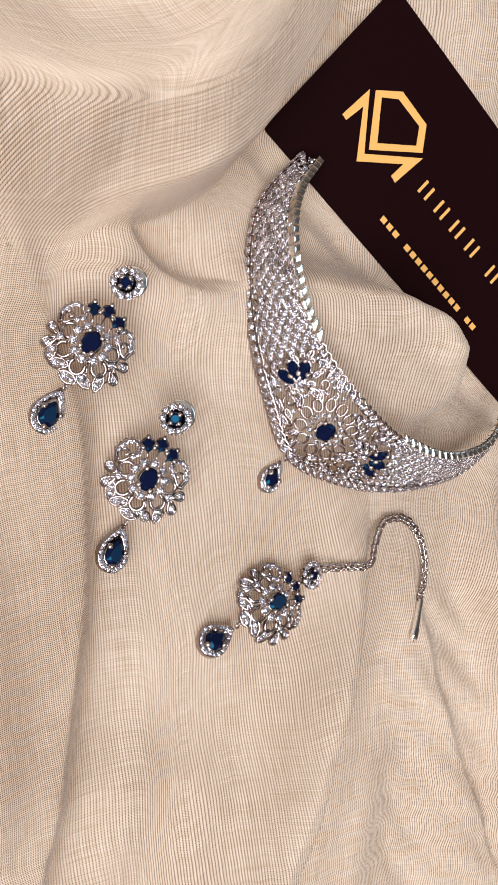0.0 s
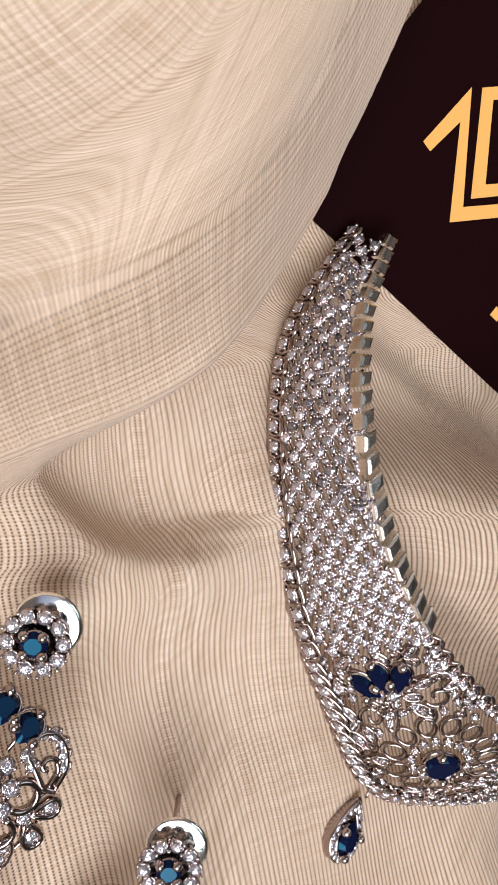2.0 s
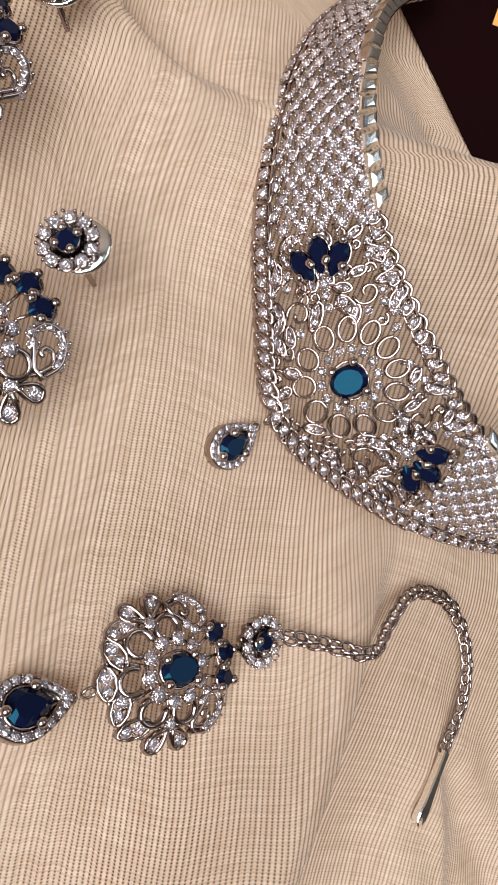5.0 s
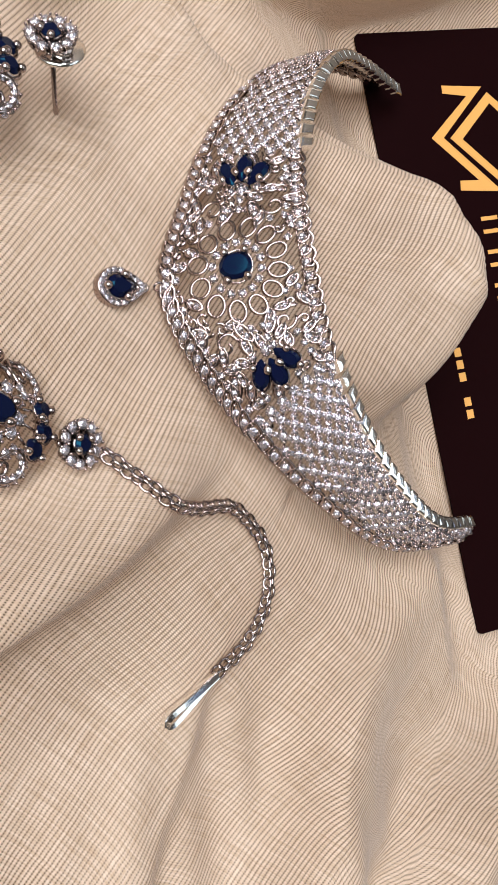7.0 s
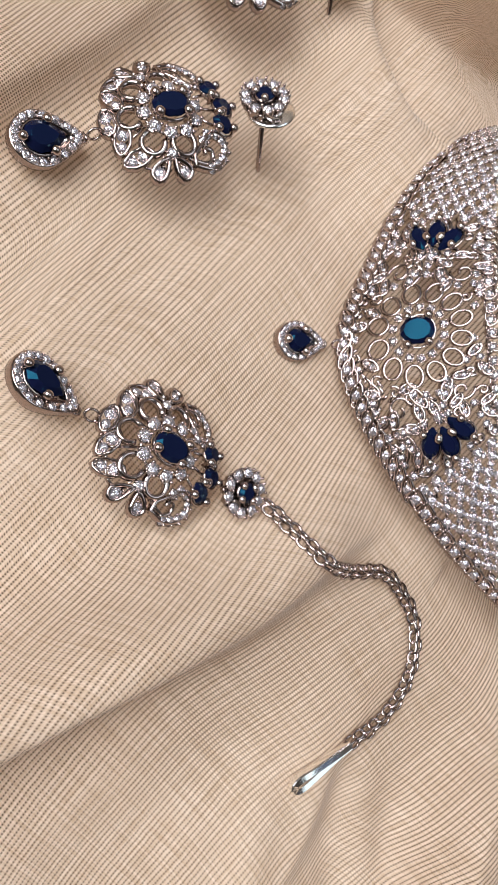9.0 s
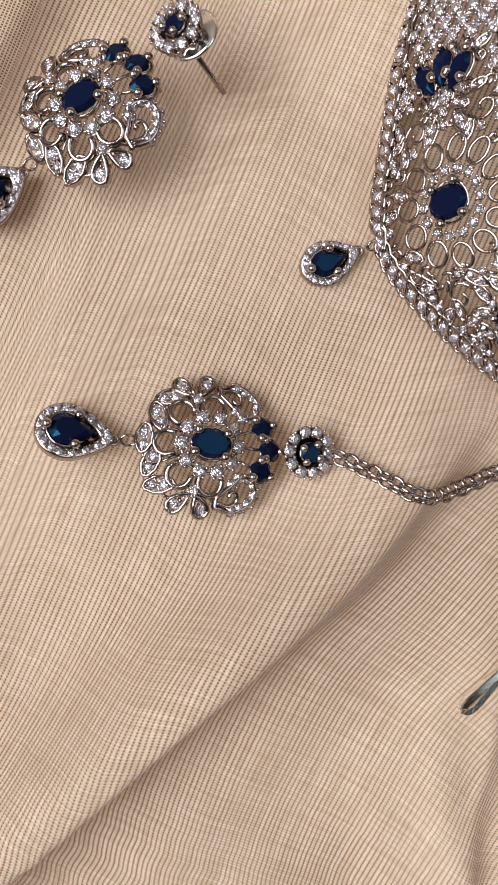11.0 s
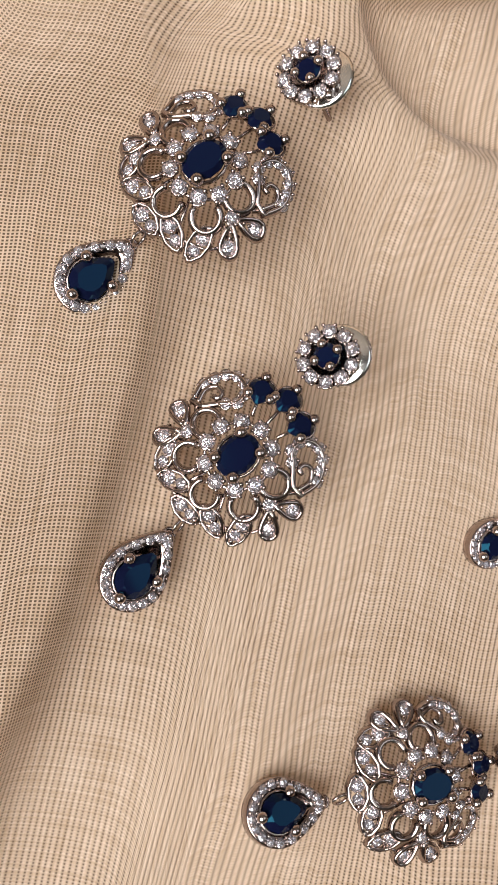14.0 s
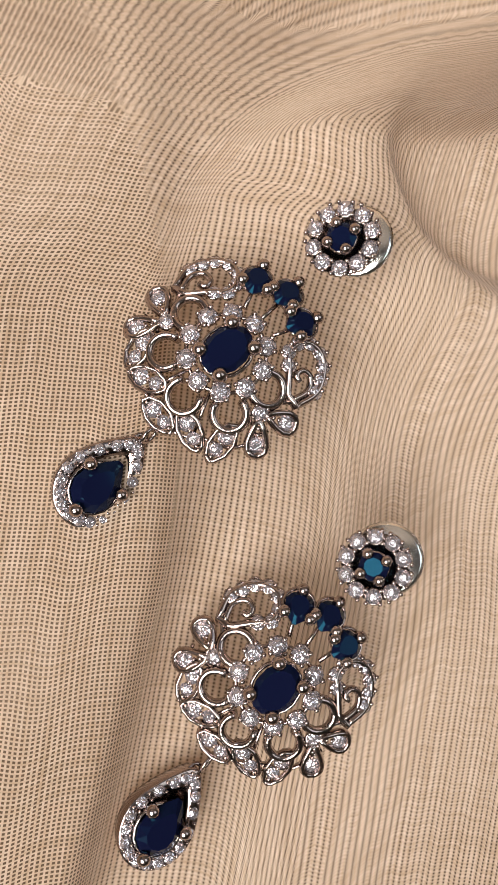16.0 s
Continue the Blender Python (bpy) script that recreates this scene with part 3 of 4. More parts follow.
# ---- card ----
def card():
    at = Matrix.Translation(CARD_A) @ Matrix((CARD_U, CARD_V, CARD_N)).transposed().to_4x4()
    root = thing("brand_card", at, "black printed card with gold emblem lying on the cloth", "card")
    s = Shape()
    r, pts = 0.0012, []
    for cx, cy, a0 in ((CARD_L - r, CARD_W - r, 0), (r, CARD_W - r, 90), (r, r, 180), (CARD_L - r, r, 270)):
        pts += [(cx + r * math.cos(radians(a0 + k)), cy + r * math.sin(radians(a0 + k))) for k in (0, 30, 60, 90)]
    s.loft([[(x, y, z) for x, y in pts] for z in (-0.0006, 0.0)])
    part("card_sheet", s.mesh("card_sheet", CARD, False), root, "matt black card")

    def flat(name, polys, label):
        g = Shape()
        for poly in polys:
            n = len(poly)
            g.add([(x * MM, y * MM, z) for z in (0.0, 0.00006) for x, y in poly],
                  [tuple(n + i for i in range(n))] + [(i, (i + 1) % n, n + (i + 1) % n, n + i) for i in range(n)])
        return part(name, g.mesh(name, GOLD, False), root, label)

    out = [(16.2, 32.7), (22.5, 38.9), (34.7, 38.6), (39.9, 32.3), (26.9, 19.9)]
    inn = [(19.0, 32.8), (23.1, 36.5), (33.4, 36.5), (36.9, 32.1), (27.4, 23.2)]
    flat("emblem_outline", [[out[i], inn[i], inn[(i + 1) % 5], out[(i + 1) % 5]] for i in range(5)], "gold five-sided outline")
    flat("emblem_stroke", [[(14.7, 31.5), (13.8, 20.4), (15.8, 20.2), (16.8, 26.7)], [(14.7, 31.5), (16.8, 26.7), (26.5, 14.8), (26.7, 18.1)],
                           [(26.5, 14.8), (37.8, 25.4), (41.2, 31.4), (26.7, 18.1)], [(37.8, 25.4), (37.5, 20.2), (39.9, 19.8), (41.2, 31.4)]], "gold angular stroke")
    a = 49.0
    for k in range(12):
        if k not in (4, 8):
            flat("name_bar", [[(a + d - 0.5, 23.7), (a + d + 0.5, 23.7), (a + d + 0.5, 28.3), (a + d - 0.5, 28.3)] for d in (-1.6, 1.6)], "gold bar")
        a += 8.3 if k not in (4, 8) else 3.6
    a = 45.4
    for k in range(17):
        if k not in (3, 14):
            flat("address_bar", [[(a - 1.05, 8.9), (a + 1.05, 8.9), (a + 1.05, 10.7), (a - 1.05, 10.7)]], "small gold bar")
        a += 3.0
    return root


card()


# ---- earrings and forehead pendant ----
DOME = 2.7


def dome(a, b, h):
    r2 = min(1.2, (a * a + b * b) / 100.0)
    return (a * MM, b * MM, (DOME * (1 - r2) + h) * MM)


def flat_at(cx, cy, cz):
    return lambda a, b, h: ((cx + a) * MM, (cy + b) * MM, (cz + h) * MM)


def smooth_path(points, steps):
    """A smooth line through points, at even steps."""
    p = [Vector(q) for q in points]
    p = [2 * p[0] - p[1]] + p + [2 * p[-1] - p[-2]]
    out = []
    for i in range(1, len(p) - 2):
        a, b, c, d = p[i - 1:i + 3]
        for k in range(12):
            u = k / 12
            out.append(0.5 * (2 * b + (c - a) * u + (2 * a - 5 * b + 4 * c - d) * u * u + (3 * b - a - 3 * c + d) * u ** 3))
    out.append(p[-2])
    run = [0.0]
    for a, b in zip(out, out[1:]):
        run.append(run[-1] + (b - a).length)
    res = []
    j = 0
    for k in range(steps + 1):
        want = run[-1] * k / steps
        while j < len(run) - 2 and run[j + 1] < want:
            j += 1
        u = (want - run[j]) / max(1e-9, run[j + 1] - run[j])
        res.append(out[j].lerp(out[j + 1], min(1, max(0, u))))
    return res, run[-1]


LOOP = [(8.2, 1.2), (8.75, 3.7), (7.8, 5.8), (6.2, 6.85), (4.75, 6.55), (4.1, 5.4), (4.2, 4.3), (5.1, 3.5), (6.9, 1.5)]
CURL = [(7.6, 1.5), (8.0, 3.2), (7.25, 4.35), (6.25, 4.2), (6.15, 3.4), (6.75, 3.25)]


def plane_curve(points, steps, f=1):
    """A smooth flat line through (x, y) points, mirrored where f is -1."""
    return [(p.x * f, p.y) for p in smooth_path([(x, y, 0) for x, y in points], steps)[0]]


def petal(k, x0, y0, x1, y1, w):
    """A teardrop rim from its point to its round end, with a stone and a bead in it."""
    dx, dy = x1 - x0, y1 - y0
    rim = []
    for i in range(14):
        q = 2 * math.pi * i / 14
        u = 0.5 - 0.5 * math.cos(q)
        v = math.sin(q) * w * (0.30 + 0.95 * u)
        n = math.hypot(dx, dy)
        rim.append(k.place(x0 + dx * u - dy / n * v, y0 + dy * u + dx / n * v, 0.2))
    k.s.tube(rim, 0.36 * MM, 6, True, 2.2)
    k.stone(x0 + dx * 0.68, y0 + dy * 0.68, w * 0.78, None, 0.3, 0, 0.35, False)
    for u in (0.22, 0.40, 0.98):
        k.s.ball(k.place(x0 + dx * u, y0 + dy * u, 0.5), 0.22 * MM, 8, 5)


def medallion(root):
    """The domed filigree disc, its top towards +y."""
    k = Setting(dome, root)
    k.set_stone(0, 0, 2.55, 2.75, BLUE_OVAL, radians(-4), (46, 132, 226, 308), 1.6, 0.50, "blue_stone")
    for i in range(10):
        q = radians(36 * i + 90)
        k.stone(3.85 * math.cos(q), 3.85 * math.sin(q), 0.93, None, q, 4, 0.95, True, 0.3)
    # open rings between the flower and the edge
    for x, y in ((-5.15, 0.35), (-4.25, -3.85), (0.0, -5.75), (4.25, -3.85), (5.15, 0.35)):
        q = math.atan2(y, x)
        k.s.tube(arc(dome, x, y, 1.62, 1.62, q - 2.35, q + 2.35, 16, 0.25), 0.46 * MM, 6, False, 1.7)
    # three blue stones towards the stud
    for x, y, t in ((-3.0, 7.4, 22), (0, 8.6, 0), (3.1, 7.4, -24)):
        q = radians(t)
        k.set_stone(x, y, 1.75, 1.55, BLUE_PEAR, q + math.pi, (35, 145, 270), 1.5, 0.44, "blue_stone")
        k.s.tube([dome(x, y, 0.2), dome(x * 0.62, 4.4, 0.3)], 0.24 * MM, 5)
    k.s.tube([dome(x, y, 0.1) for x, y in ((-4.4, 6.6), (-3.0, 6.6), (-1.4, 7.6), (0, 7.4), (1.4, 7.6), (3.0, 6.6), (4.4, 6.6))], 0.22 * MM, 5)
    for f in (-1, 1):
        # loop whose outer half is set with stones, a curl inside
        k.s.tube([dome(x, y, 0.25) for x, y in plane_curve(LOOP, 36, f)], 0.38 * MM, 6, True, 2.0)
        row = plane_curve([(x * 0.985, y) for x, y in LOOP[1:8]], 7, f)
        for x, y in row:
            k.stone(x, y, 0.70, None, 0.2, 2, 0.6, True, 0.26)
        k.s.tube([dome(x, y, 0.2) for x, y in plane_curve(CURL, 22, f)], 0.36 * MM, 6, False, 1.6)
        # two petals about a stone
        k.stone(f * 6.3, -1.75, 0.78, None, 0.5, 4, 0.7, True, 0.24)
        petal(k, f * 6.9, -1.4, f * 9.6, -0.1, 1.12)
        petal(k, f * 6.7, -2.3, f * 8.8, -4.9, 1.12)
        k.s.tube([dome(f * 6.2, -1.6, 0.2), dome(f * 6.9, 0.4, 0.2), dome(f * 8.0, 1.6, 0.2)], 0.26 * MM, 6, False, 1.6)
        k.s.tube([dome(f * 6.0, -2.2, 0.1), dome(f * 5.2, -2.6, 0.1), dome(f * 4.4, -2.2, 0.3)], 0.24 * MM, 5)
    # leaves along the lower edge, all swept one way
    for x, y, ax, ay in ((-6.45, -5.4, 0.25, -1), (-3.7, -6.95, 0.96, 0.3), (-0.6, -8.65, 1, -0.1), (2.6, -7.6, 0.93, -0.36), (5.6, -6.3, 0.1, -1)):
        k.leaf(x, y, 2.1, 1.12, math.atan2(-ax, ay), True, 0.2)
    # thin wire that runs along the lower edge and ties the leaves together
    k.s.tube([dome((8.55 + 0.3 * math.cos(9 * q)) * math.cos(q), (8.55 + 0.3 * math.cos(9 * q)) * math.sin(q), -0.2) for q in (radians(196 + 148 * i / 40) for i in range(41))], 0.22 * MM, 5, False, 2.2)
    k.s.tube(arc(dome, 0, 0, 3.85, 3.85, 0, 2 * math.pi * 23 / 24, 23, 0.2), 0.24 * MM, 5, True)
    for d in (205, 248, 292, 335):
        q = radians(d)
        k.s.tube([dome(4.0 * math.cos(q), 4.0 * math.sin(q), 0.1), dome(8.3 * math.cos(q), 8.3 * math.sin(q), -0.1)], 0.2 * MM, 5)
    ob = k.done("filigree_disc", "domed silver filigree disc set with stones")
    ob.scale = (1.07, 1.07, 1.07)
    return ob


def rosette(root, at, post=True):
    """The stud: ten stones in prongs about a blue one, on a fluted cup; at: its pose under the thing."""
    k = Setting(flat_at(0, 0, 0), root)
    s = k.s
    n = 60
    rings = []
    for z, r in ((-2.2, 2.7), (-1.9, 3.0), (-1.0, 3.3), (-0.5, 3.35), (-1.3, 2.5), (-1.7, 1.4)):
        flute = 0.28 if r > 2.6 else 0.0
        rings.append([((r + flute * math.cos(20 * math.pi * j / n)) * math.cos(2 * math.pi * j / n) * MM, (r + flute * math.cos(20 * math.pi * j / n)) * math.sin(2 * math.pi * j / n) * MM, z * MM) for j in range(n)])
    s.loft(rings)
    for i in range(10):
        q = 2 * math.pi * (i + 0.5) / 10
        k.stone(3.1 * math.cos(q), 3.1 * math.sin(q), 0.84, None, q, 0, 0.35 + 0.12 * (i % 2), True)
        for d, r in ((-0.19, 3.85), (0.19, 3.85), (0.31, 2.55)):
            x, y = r * math.cos(q + d) * MM, r * math.sin(q + d) * MM
            s.ball((x, y, 0.55 * MM), 0.27 * MM, 8, 5)
            s.tube([(x, y, 0.45 * MM), (x * 0.9, y * 0.9, -0.9 * MM)], 0.18 * MM, 5)
    k.set_stone(0, 0, 1.6, 1.55, BLUE_ROUND, 0.3, (45, 135, 225, 315), 0.8, 0.42, "blue_stone")
    ob = k.done("stud", "fluted silver stud with stones")
    ob.matrix_basis = at
    if post:
        p = Shape()
        p.tube([(0, 0, -2.0 * MM), (0, 0, -15.2 * MM), (0, 0, -16.2 * MM)], 0.42 * MM, 8)
        part("post", p.mesh("post", SILVER), ob, "thin silver post")
        p = Shape()
        rr = [(-2.3, 1.0), (-2.35, 3.6), (-2.6, 4.0), (-2.9, 3.9), (-3.3, 2.2), (-4.6, 1.5), (-5.0, 1.1)]
        p.loft([[((0.3 + r * math.cos(a)) * MM if r > 2 else r * math.cos(a) * MM, (1.1 + r * math.sin(a)) * MM if r > 2 else r * math.sin(a) * MM, z * MM) for a in (2 * math.pi * j / 24 for j in range(24))] for z, r in rr])
        part("backing", p.mesh("backing", LINK), ob, "pale round backing disc")
    return ob


def drop(root, at, width=4.5, height=4.9):
    """The pear-shaped drop, its point towards +y."""
    k = Setting(flat_at(0, 0, 0), root)
    o = outline("pear", 40)
    rings = [[(x * width * f * MM, y * height * f * MM, z * MM) for x, y in o] for z, f in ((-1.9, 1.0), (-1.6, 1.07), (0.05, 1.08), (0.2, 1.04), (0.15, 0.74), (-0.1, 0.70), (-0.8, 0.62))]
    k.s.loft(rings)
    big = outline("pear", 18)
    for i, (x, y) in enumerate(big):
        k.stone(x * width * 0.90, y * height * 0.90, width * 0.145, None, 0.5 * i, 0, 0.32, False)
        nx, ny = big[(i + 1) % 18]
        for f in (1.0, 0.79):
            k.s.ball(flat_at(0, 0, 0)((x + nx) / 2 * width * f, (y + ny) / 2 * height * f, 0.36), 0.2 * MM, 8, 5)
    k.set_stone(0, -0.3, width * 0.62, height * 0.60, BLUE_PEAR, 0, (28, 152, 270), 0.75, 0.50, "blue_stone")
    k.s.tube(arc(flat_at(0, height * 1.3, -0.4), 0, 0, 0.75, 0.9, 0, 2 * math.pi * 9 / 10, 9), 0.26 * MM, 6, True)
    ob = k.done("drop", "pear-shaped silver drop with a dark blue stone")
    ob.matrix_basis = at
    return ob


def link_ring(root, at, r=0.95):
    s = Shape()
    s.tube(arc(flat_at(0, 0, 0), 0, 0, r, r * 1.15, 0, 2 * math.pi * 11 / 12, 11), 0.24 * MM, 6, True)
    ob = part("jump_ring", s.mesh("jump_ring", SILVER), root)
    ob.matrix_basis = at
    return ob


def lay(centre, top, lean):
    """The pose of a piece with its centre here, its +y towards top, turned about that line by lean degrees."""
    c, t = Vector(centre), Vector(top)
    y = (t - c).normalized()
    x = y.cross(Vector((0, 0, 1))).normalized()
    z = x.cross(y)
    return Matrix.Translation(c) @ Matrix((x, y, z)).transposed().to_4x4() @ Matrix.Rotation(radians(lean), 4, "Y")


def earring(centre, top, hang, lean, label):
    base = lay(centre, top, lean)
    base = base @ Matrix.Translation((0, 0, -4.3 * MM))
    root = thing("earring", base, label, "earring", "pair of earrings")
    medallion(root)
    inv = base.inverted()
    t = inv @ Vector(top)
    post = inv.to_3x3() @ Vector((-0.55, 0.06, 0.83)).normalized()
    x = Vector((0, 1, 0)).cross(post).normalized()
    rosette(root, Matrix.Translation(t - post * 0.9 * MM) @ Matrix((x, post.cross(x), post)).transposed().to_4x4())
    h = inv @ Vector(hang)
    down = (Vector((0, -9.6 * MM, -0.3 * MM)) - h).normalized()
    upright = inv.to_3x3() @ Vector((-0.05, -0.1, 1))
    x = down.cross(upright).normalized()
    m = Matrix((x, down, x.cross(down))).transposed().to_4x4()
    drop(root, Matrix.Translation(h - x.cross(down) * 0.9 * MM) @ m)
    ring_at = Vector((0, -9.8 * MM, -0.3 * MM)).lerp(h, 0.16)
    link_ring(root, Matrix.Translation(ring_at) @ m @ pose(0, 0, 0, 0, 55, 0))
    return root


earring((0.0860, -0.0245, -0.0011), (0.0921, -0.0098, -0.0010), (0.0798, -0.0426, -0.0036), -18, "silver filigree drop earring with blue stones on beige cloth")
earring((0.0714, 0.0067, -0.0055), (0.0793, 0.0214, -0.0058), (0.0636, -0.0104, -0.0084), -18, "silver filigree drop earring with blue stones, its drop on a fold")


def forehead_pendant():
    centre, top, hang = (0.1246, -0.0570, 0.0019), (0.1380, -0.0512, -0.0004), (0.1062, -0.0649, 0.0018)
    base = lay(centre, top, -17) @ Matrix.Translation((0, 0, -4.3 * MM))
    root = thing("forehead_pendant", base, "silver filigree forehead pendant with blue stones and chain on cloth", "pendant")
    medallion(root)
    inv = base.inverted()
    t = inv @ Vector(top)
    rosette(root, Matrix.Translation((t.x, t.y, t.z - 0.9 * MM)) @ pose(0, 0, 0, -6, 14, 0), False)
    h = inv @ Vector(hang)
    dn = (Vector((0, -9.6 * MM, 0)) - h).normalized()
    x = dn.cross(Vector((-0.2, -0.1, 1))).normalized()
    m = Matrix((x, dn, x.cross(dn))).transposed().to_4x4()
    drop(root, Matrix.Translation(h - x.cross(dn) * 0.9 * MM) @ m)
    link_ring(root, Matrix.Translation(Vector((0, -9.8 * MM, 0)).lerp(h, 0.16)) @ m @ pose(0, 0, 0, 0, 55, 0))
    # chain of two rows of links, running to the hook
    way = [(0.1414, -0.0500, -0.0008), (0.1480, -0.0494, 0.0012), (0.1549, -0.0487, 0.0036), (0.1608, -0.0448, -0.0012), (0.1672, -0.0390, -0.0054), (0.1732, -0.0377, -0.0071), (0.1792, -0.0386, -0.0074), (0.1838, -0.0432, -0.0064), (0.1857, -0.0492, -0.0050), (0.1856, -0.0560, -0.0040), (0.1832, -0.0630, -0.0030)]
    pts, length = smooth_path(way, 40)
    s = Shape()
    s.tube([(0.66 * math.cos(a) * MM, 1.1 * math.sin(a) * MM, 0) for a in (2 * math.pi * j / 12 for j in range(12))], 0.29 * MM, 5, True)
    link = s.mesh("link", SILVER)
    chain = new("chain")
    chain.parent = root
    tagged(chain, "double-row silver chain")
    for i in range(40):
        a, b = pts[i], pts[i + 1]
        y = (b - a).normalized()
        x = y.cross(Vector((0, 0, 1))).normalized()
        z = x.cross(y)
        for row in (-1, 1):
            off = 0.62 if i > 9 else 0.5
            o = (a + b) / 2 + x * row * off * MM + y * (0.25 * row * MM)
            mm = inv @ Matrix.Translation(o) @ Matrix((x, y, z)).transposed().to_4x4() @ Matrix.Rotation(radians(38 * row + (20 if i % 2 else -12)), 4, "Y")
            part("link", link, chain, "", mm)
    a = pts[-1]
    e = Vector((0.1795, -0.0745, -0.0012))
    y = (e - a).normalized()
    x = y.cross(Vector((0, 0, 1))).normalized()
    z = x.cross(y)
    ln = (e - a).length
    s = Shape()
    loop = [(0, 0.1, 0.2), (0.3, 0.55, 0.7), (0.7, 1.05, 1.1), (0.92, 1.2, 1.0), (1.02, 0.55, 0.6), (1.0, -0.35, 0.2), (0.88, -0.9, 0), (0.55, -0.6, 0), (0.25, -0.25, 0), (0.0, -0.1, 0.1)]
    pth, _ = smooth_path([a + y * (u * ln) + z * (hh * MM) + x * (w * MM) for u, w, hh in loop], 40)
    rings = []
    for i, p in enumerate(pth):
        tg = (pth[min(i + 1, 40)] - pth[max(i - 1, 0)]).normalized()
        sx = tg.cross(z).normalized()
        rings.append([inv @ (p + (sx * cx * 0.62 + z * cz * 0.8) * MM) for cx, cz in ((-0.7, -1), (0.7, -1), (1, -0.7), (1, 0.7), (0.7, 1), (-0.7, 1), (-1, 0.7), (-1, -0.7))])
    s.loft(rings)
    part("hook", s.mesh("hook", LINK, False), root, "flat polished silver hook")
    return root


forehead_pendant()


# ---- choker ----
LOWER = [(0.1396, 0.0670, -0.0236), (0.1262, 0.0513, -0.0225), (0.1200, 0.0332, -0.0171), (0.1199, 0.0136, -0.0128), (0.1256, -0.0044, -0.0108), (0.1325, -0.0190, -0.0090), (0.1450, -0.0251, -0.0062), (0.1619, -0.0280, -0.0028), (0.1809, -0.0264, -0.0024), (0.2003, -0.0206, -0.0036), (0.2155, -0.0060, -0.0046)]
UPPER = [(0.1426, 0.0656, -0.0181), (0.1322, 0.0543, -0.0119), (0.1257, 0.0409, -0.0045), (0.1262, 0.0252, 0.0004), (0.1328, 0.0104, 0.0045), (0.1436, -0.0020, 0.0082), (0.1566, -0.0112, 0.0094), (0.1717, -0.0160, 0.0090), (0.1870, -0.0161, 0.0067), (0.2017, -0.0122, 0.0032), (0.2150, -0.0015, -0.0020)]


class Band:
    """The choker's surface: a runs along it in mm from the middle, b across it from the middle line."""

    def __init__(self, origin):
        self.o = Vector(origin)
        # the cross-lines lean outwards at the lower edge
        self.low, self.high = [np.array([self.at(pts, i / 200 + k * (0.034 if i < 100 else 0.052) * math.sin(2 * math.pi * (i / 200 - 0.5))) for i in range(201)]) for pts, k in ((LOWER, 1), (UPPER, -1))]
        mid = (self.low + self.high) / 2
        run = np.concatenate([[0], np.cumsum(np.linalg.norm(np.diff(mid, axis=0), axis=1))]) * 1000
        self.run = run - run[100]
        self.wide = np.linalg.norm(self.high - self.low, axis=1) * 1000

    @staticmethod
    def at(pts, s):
        p = [np.array(q) for q in pts]
        p = [2 * p[0] - p[1]] + p + [2 * p[-1] - p[-2]]
        k = min(int(s * 10), 9)
        u = s * 10 - k
        a, b, c, d = p[k:k + 4]
        return 0.5 * (2 * b + (c - a) * u + (2 * a - 5 * b + 4 * c - d) * u * u + (3 * b - a - 3 * c + d) * u ** 3)

    def row(self, a):
        i = np.interp(a, self.run, np.arange(201.0))
        j = min(int(i), 199)
        f = i - j
        return self.low[j] * (1 - f) + self.low[j + 1] * f, self.high[j] * (1 - f) + self.high[j + 1] * f

    def width(self, a):
        return float(np.interp(a, self.run, self.wide))

    def place(self, a, b, h):
        lo, hi = self.row(a)
        lo2, hi2 = self.row(min(a + 0.5, self.run[-1]))
        lo1, hi1 = self.row(max(a - 0.5, self.run[0]))
        w = 0.5 + b / max(1.0, self.width(a))
        across = Vector(hi - lo).normalized()
        along = (Vector(lo2 + hi2) - Vector(lo1 + hi1)).normalized()
        n = across.cross(along).normalized() * -1
        n = n if n.z > 0 else -n
        bow = 1.2 * (1 - (2 * w - 1) ** 2)
        return Vector(lo * (1 - w) + hi * w) + n * ((h + bow) * MM) - self.o


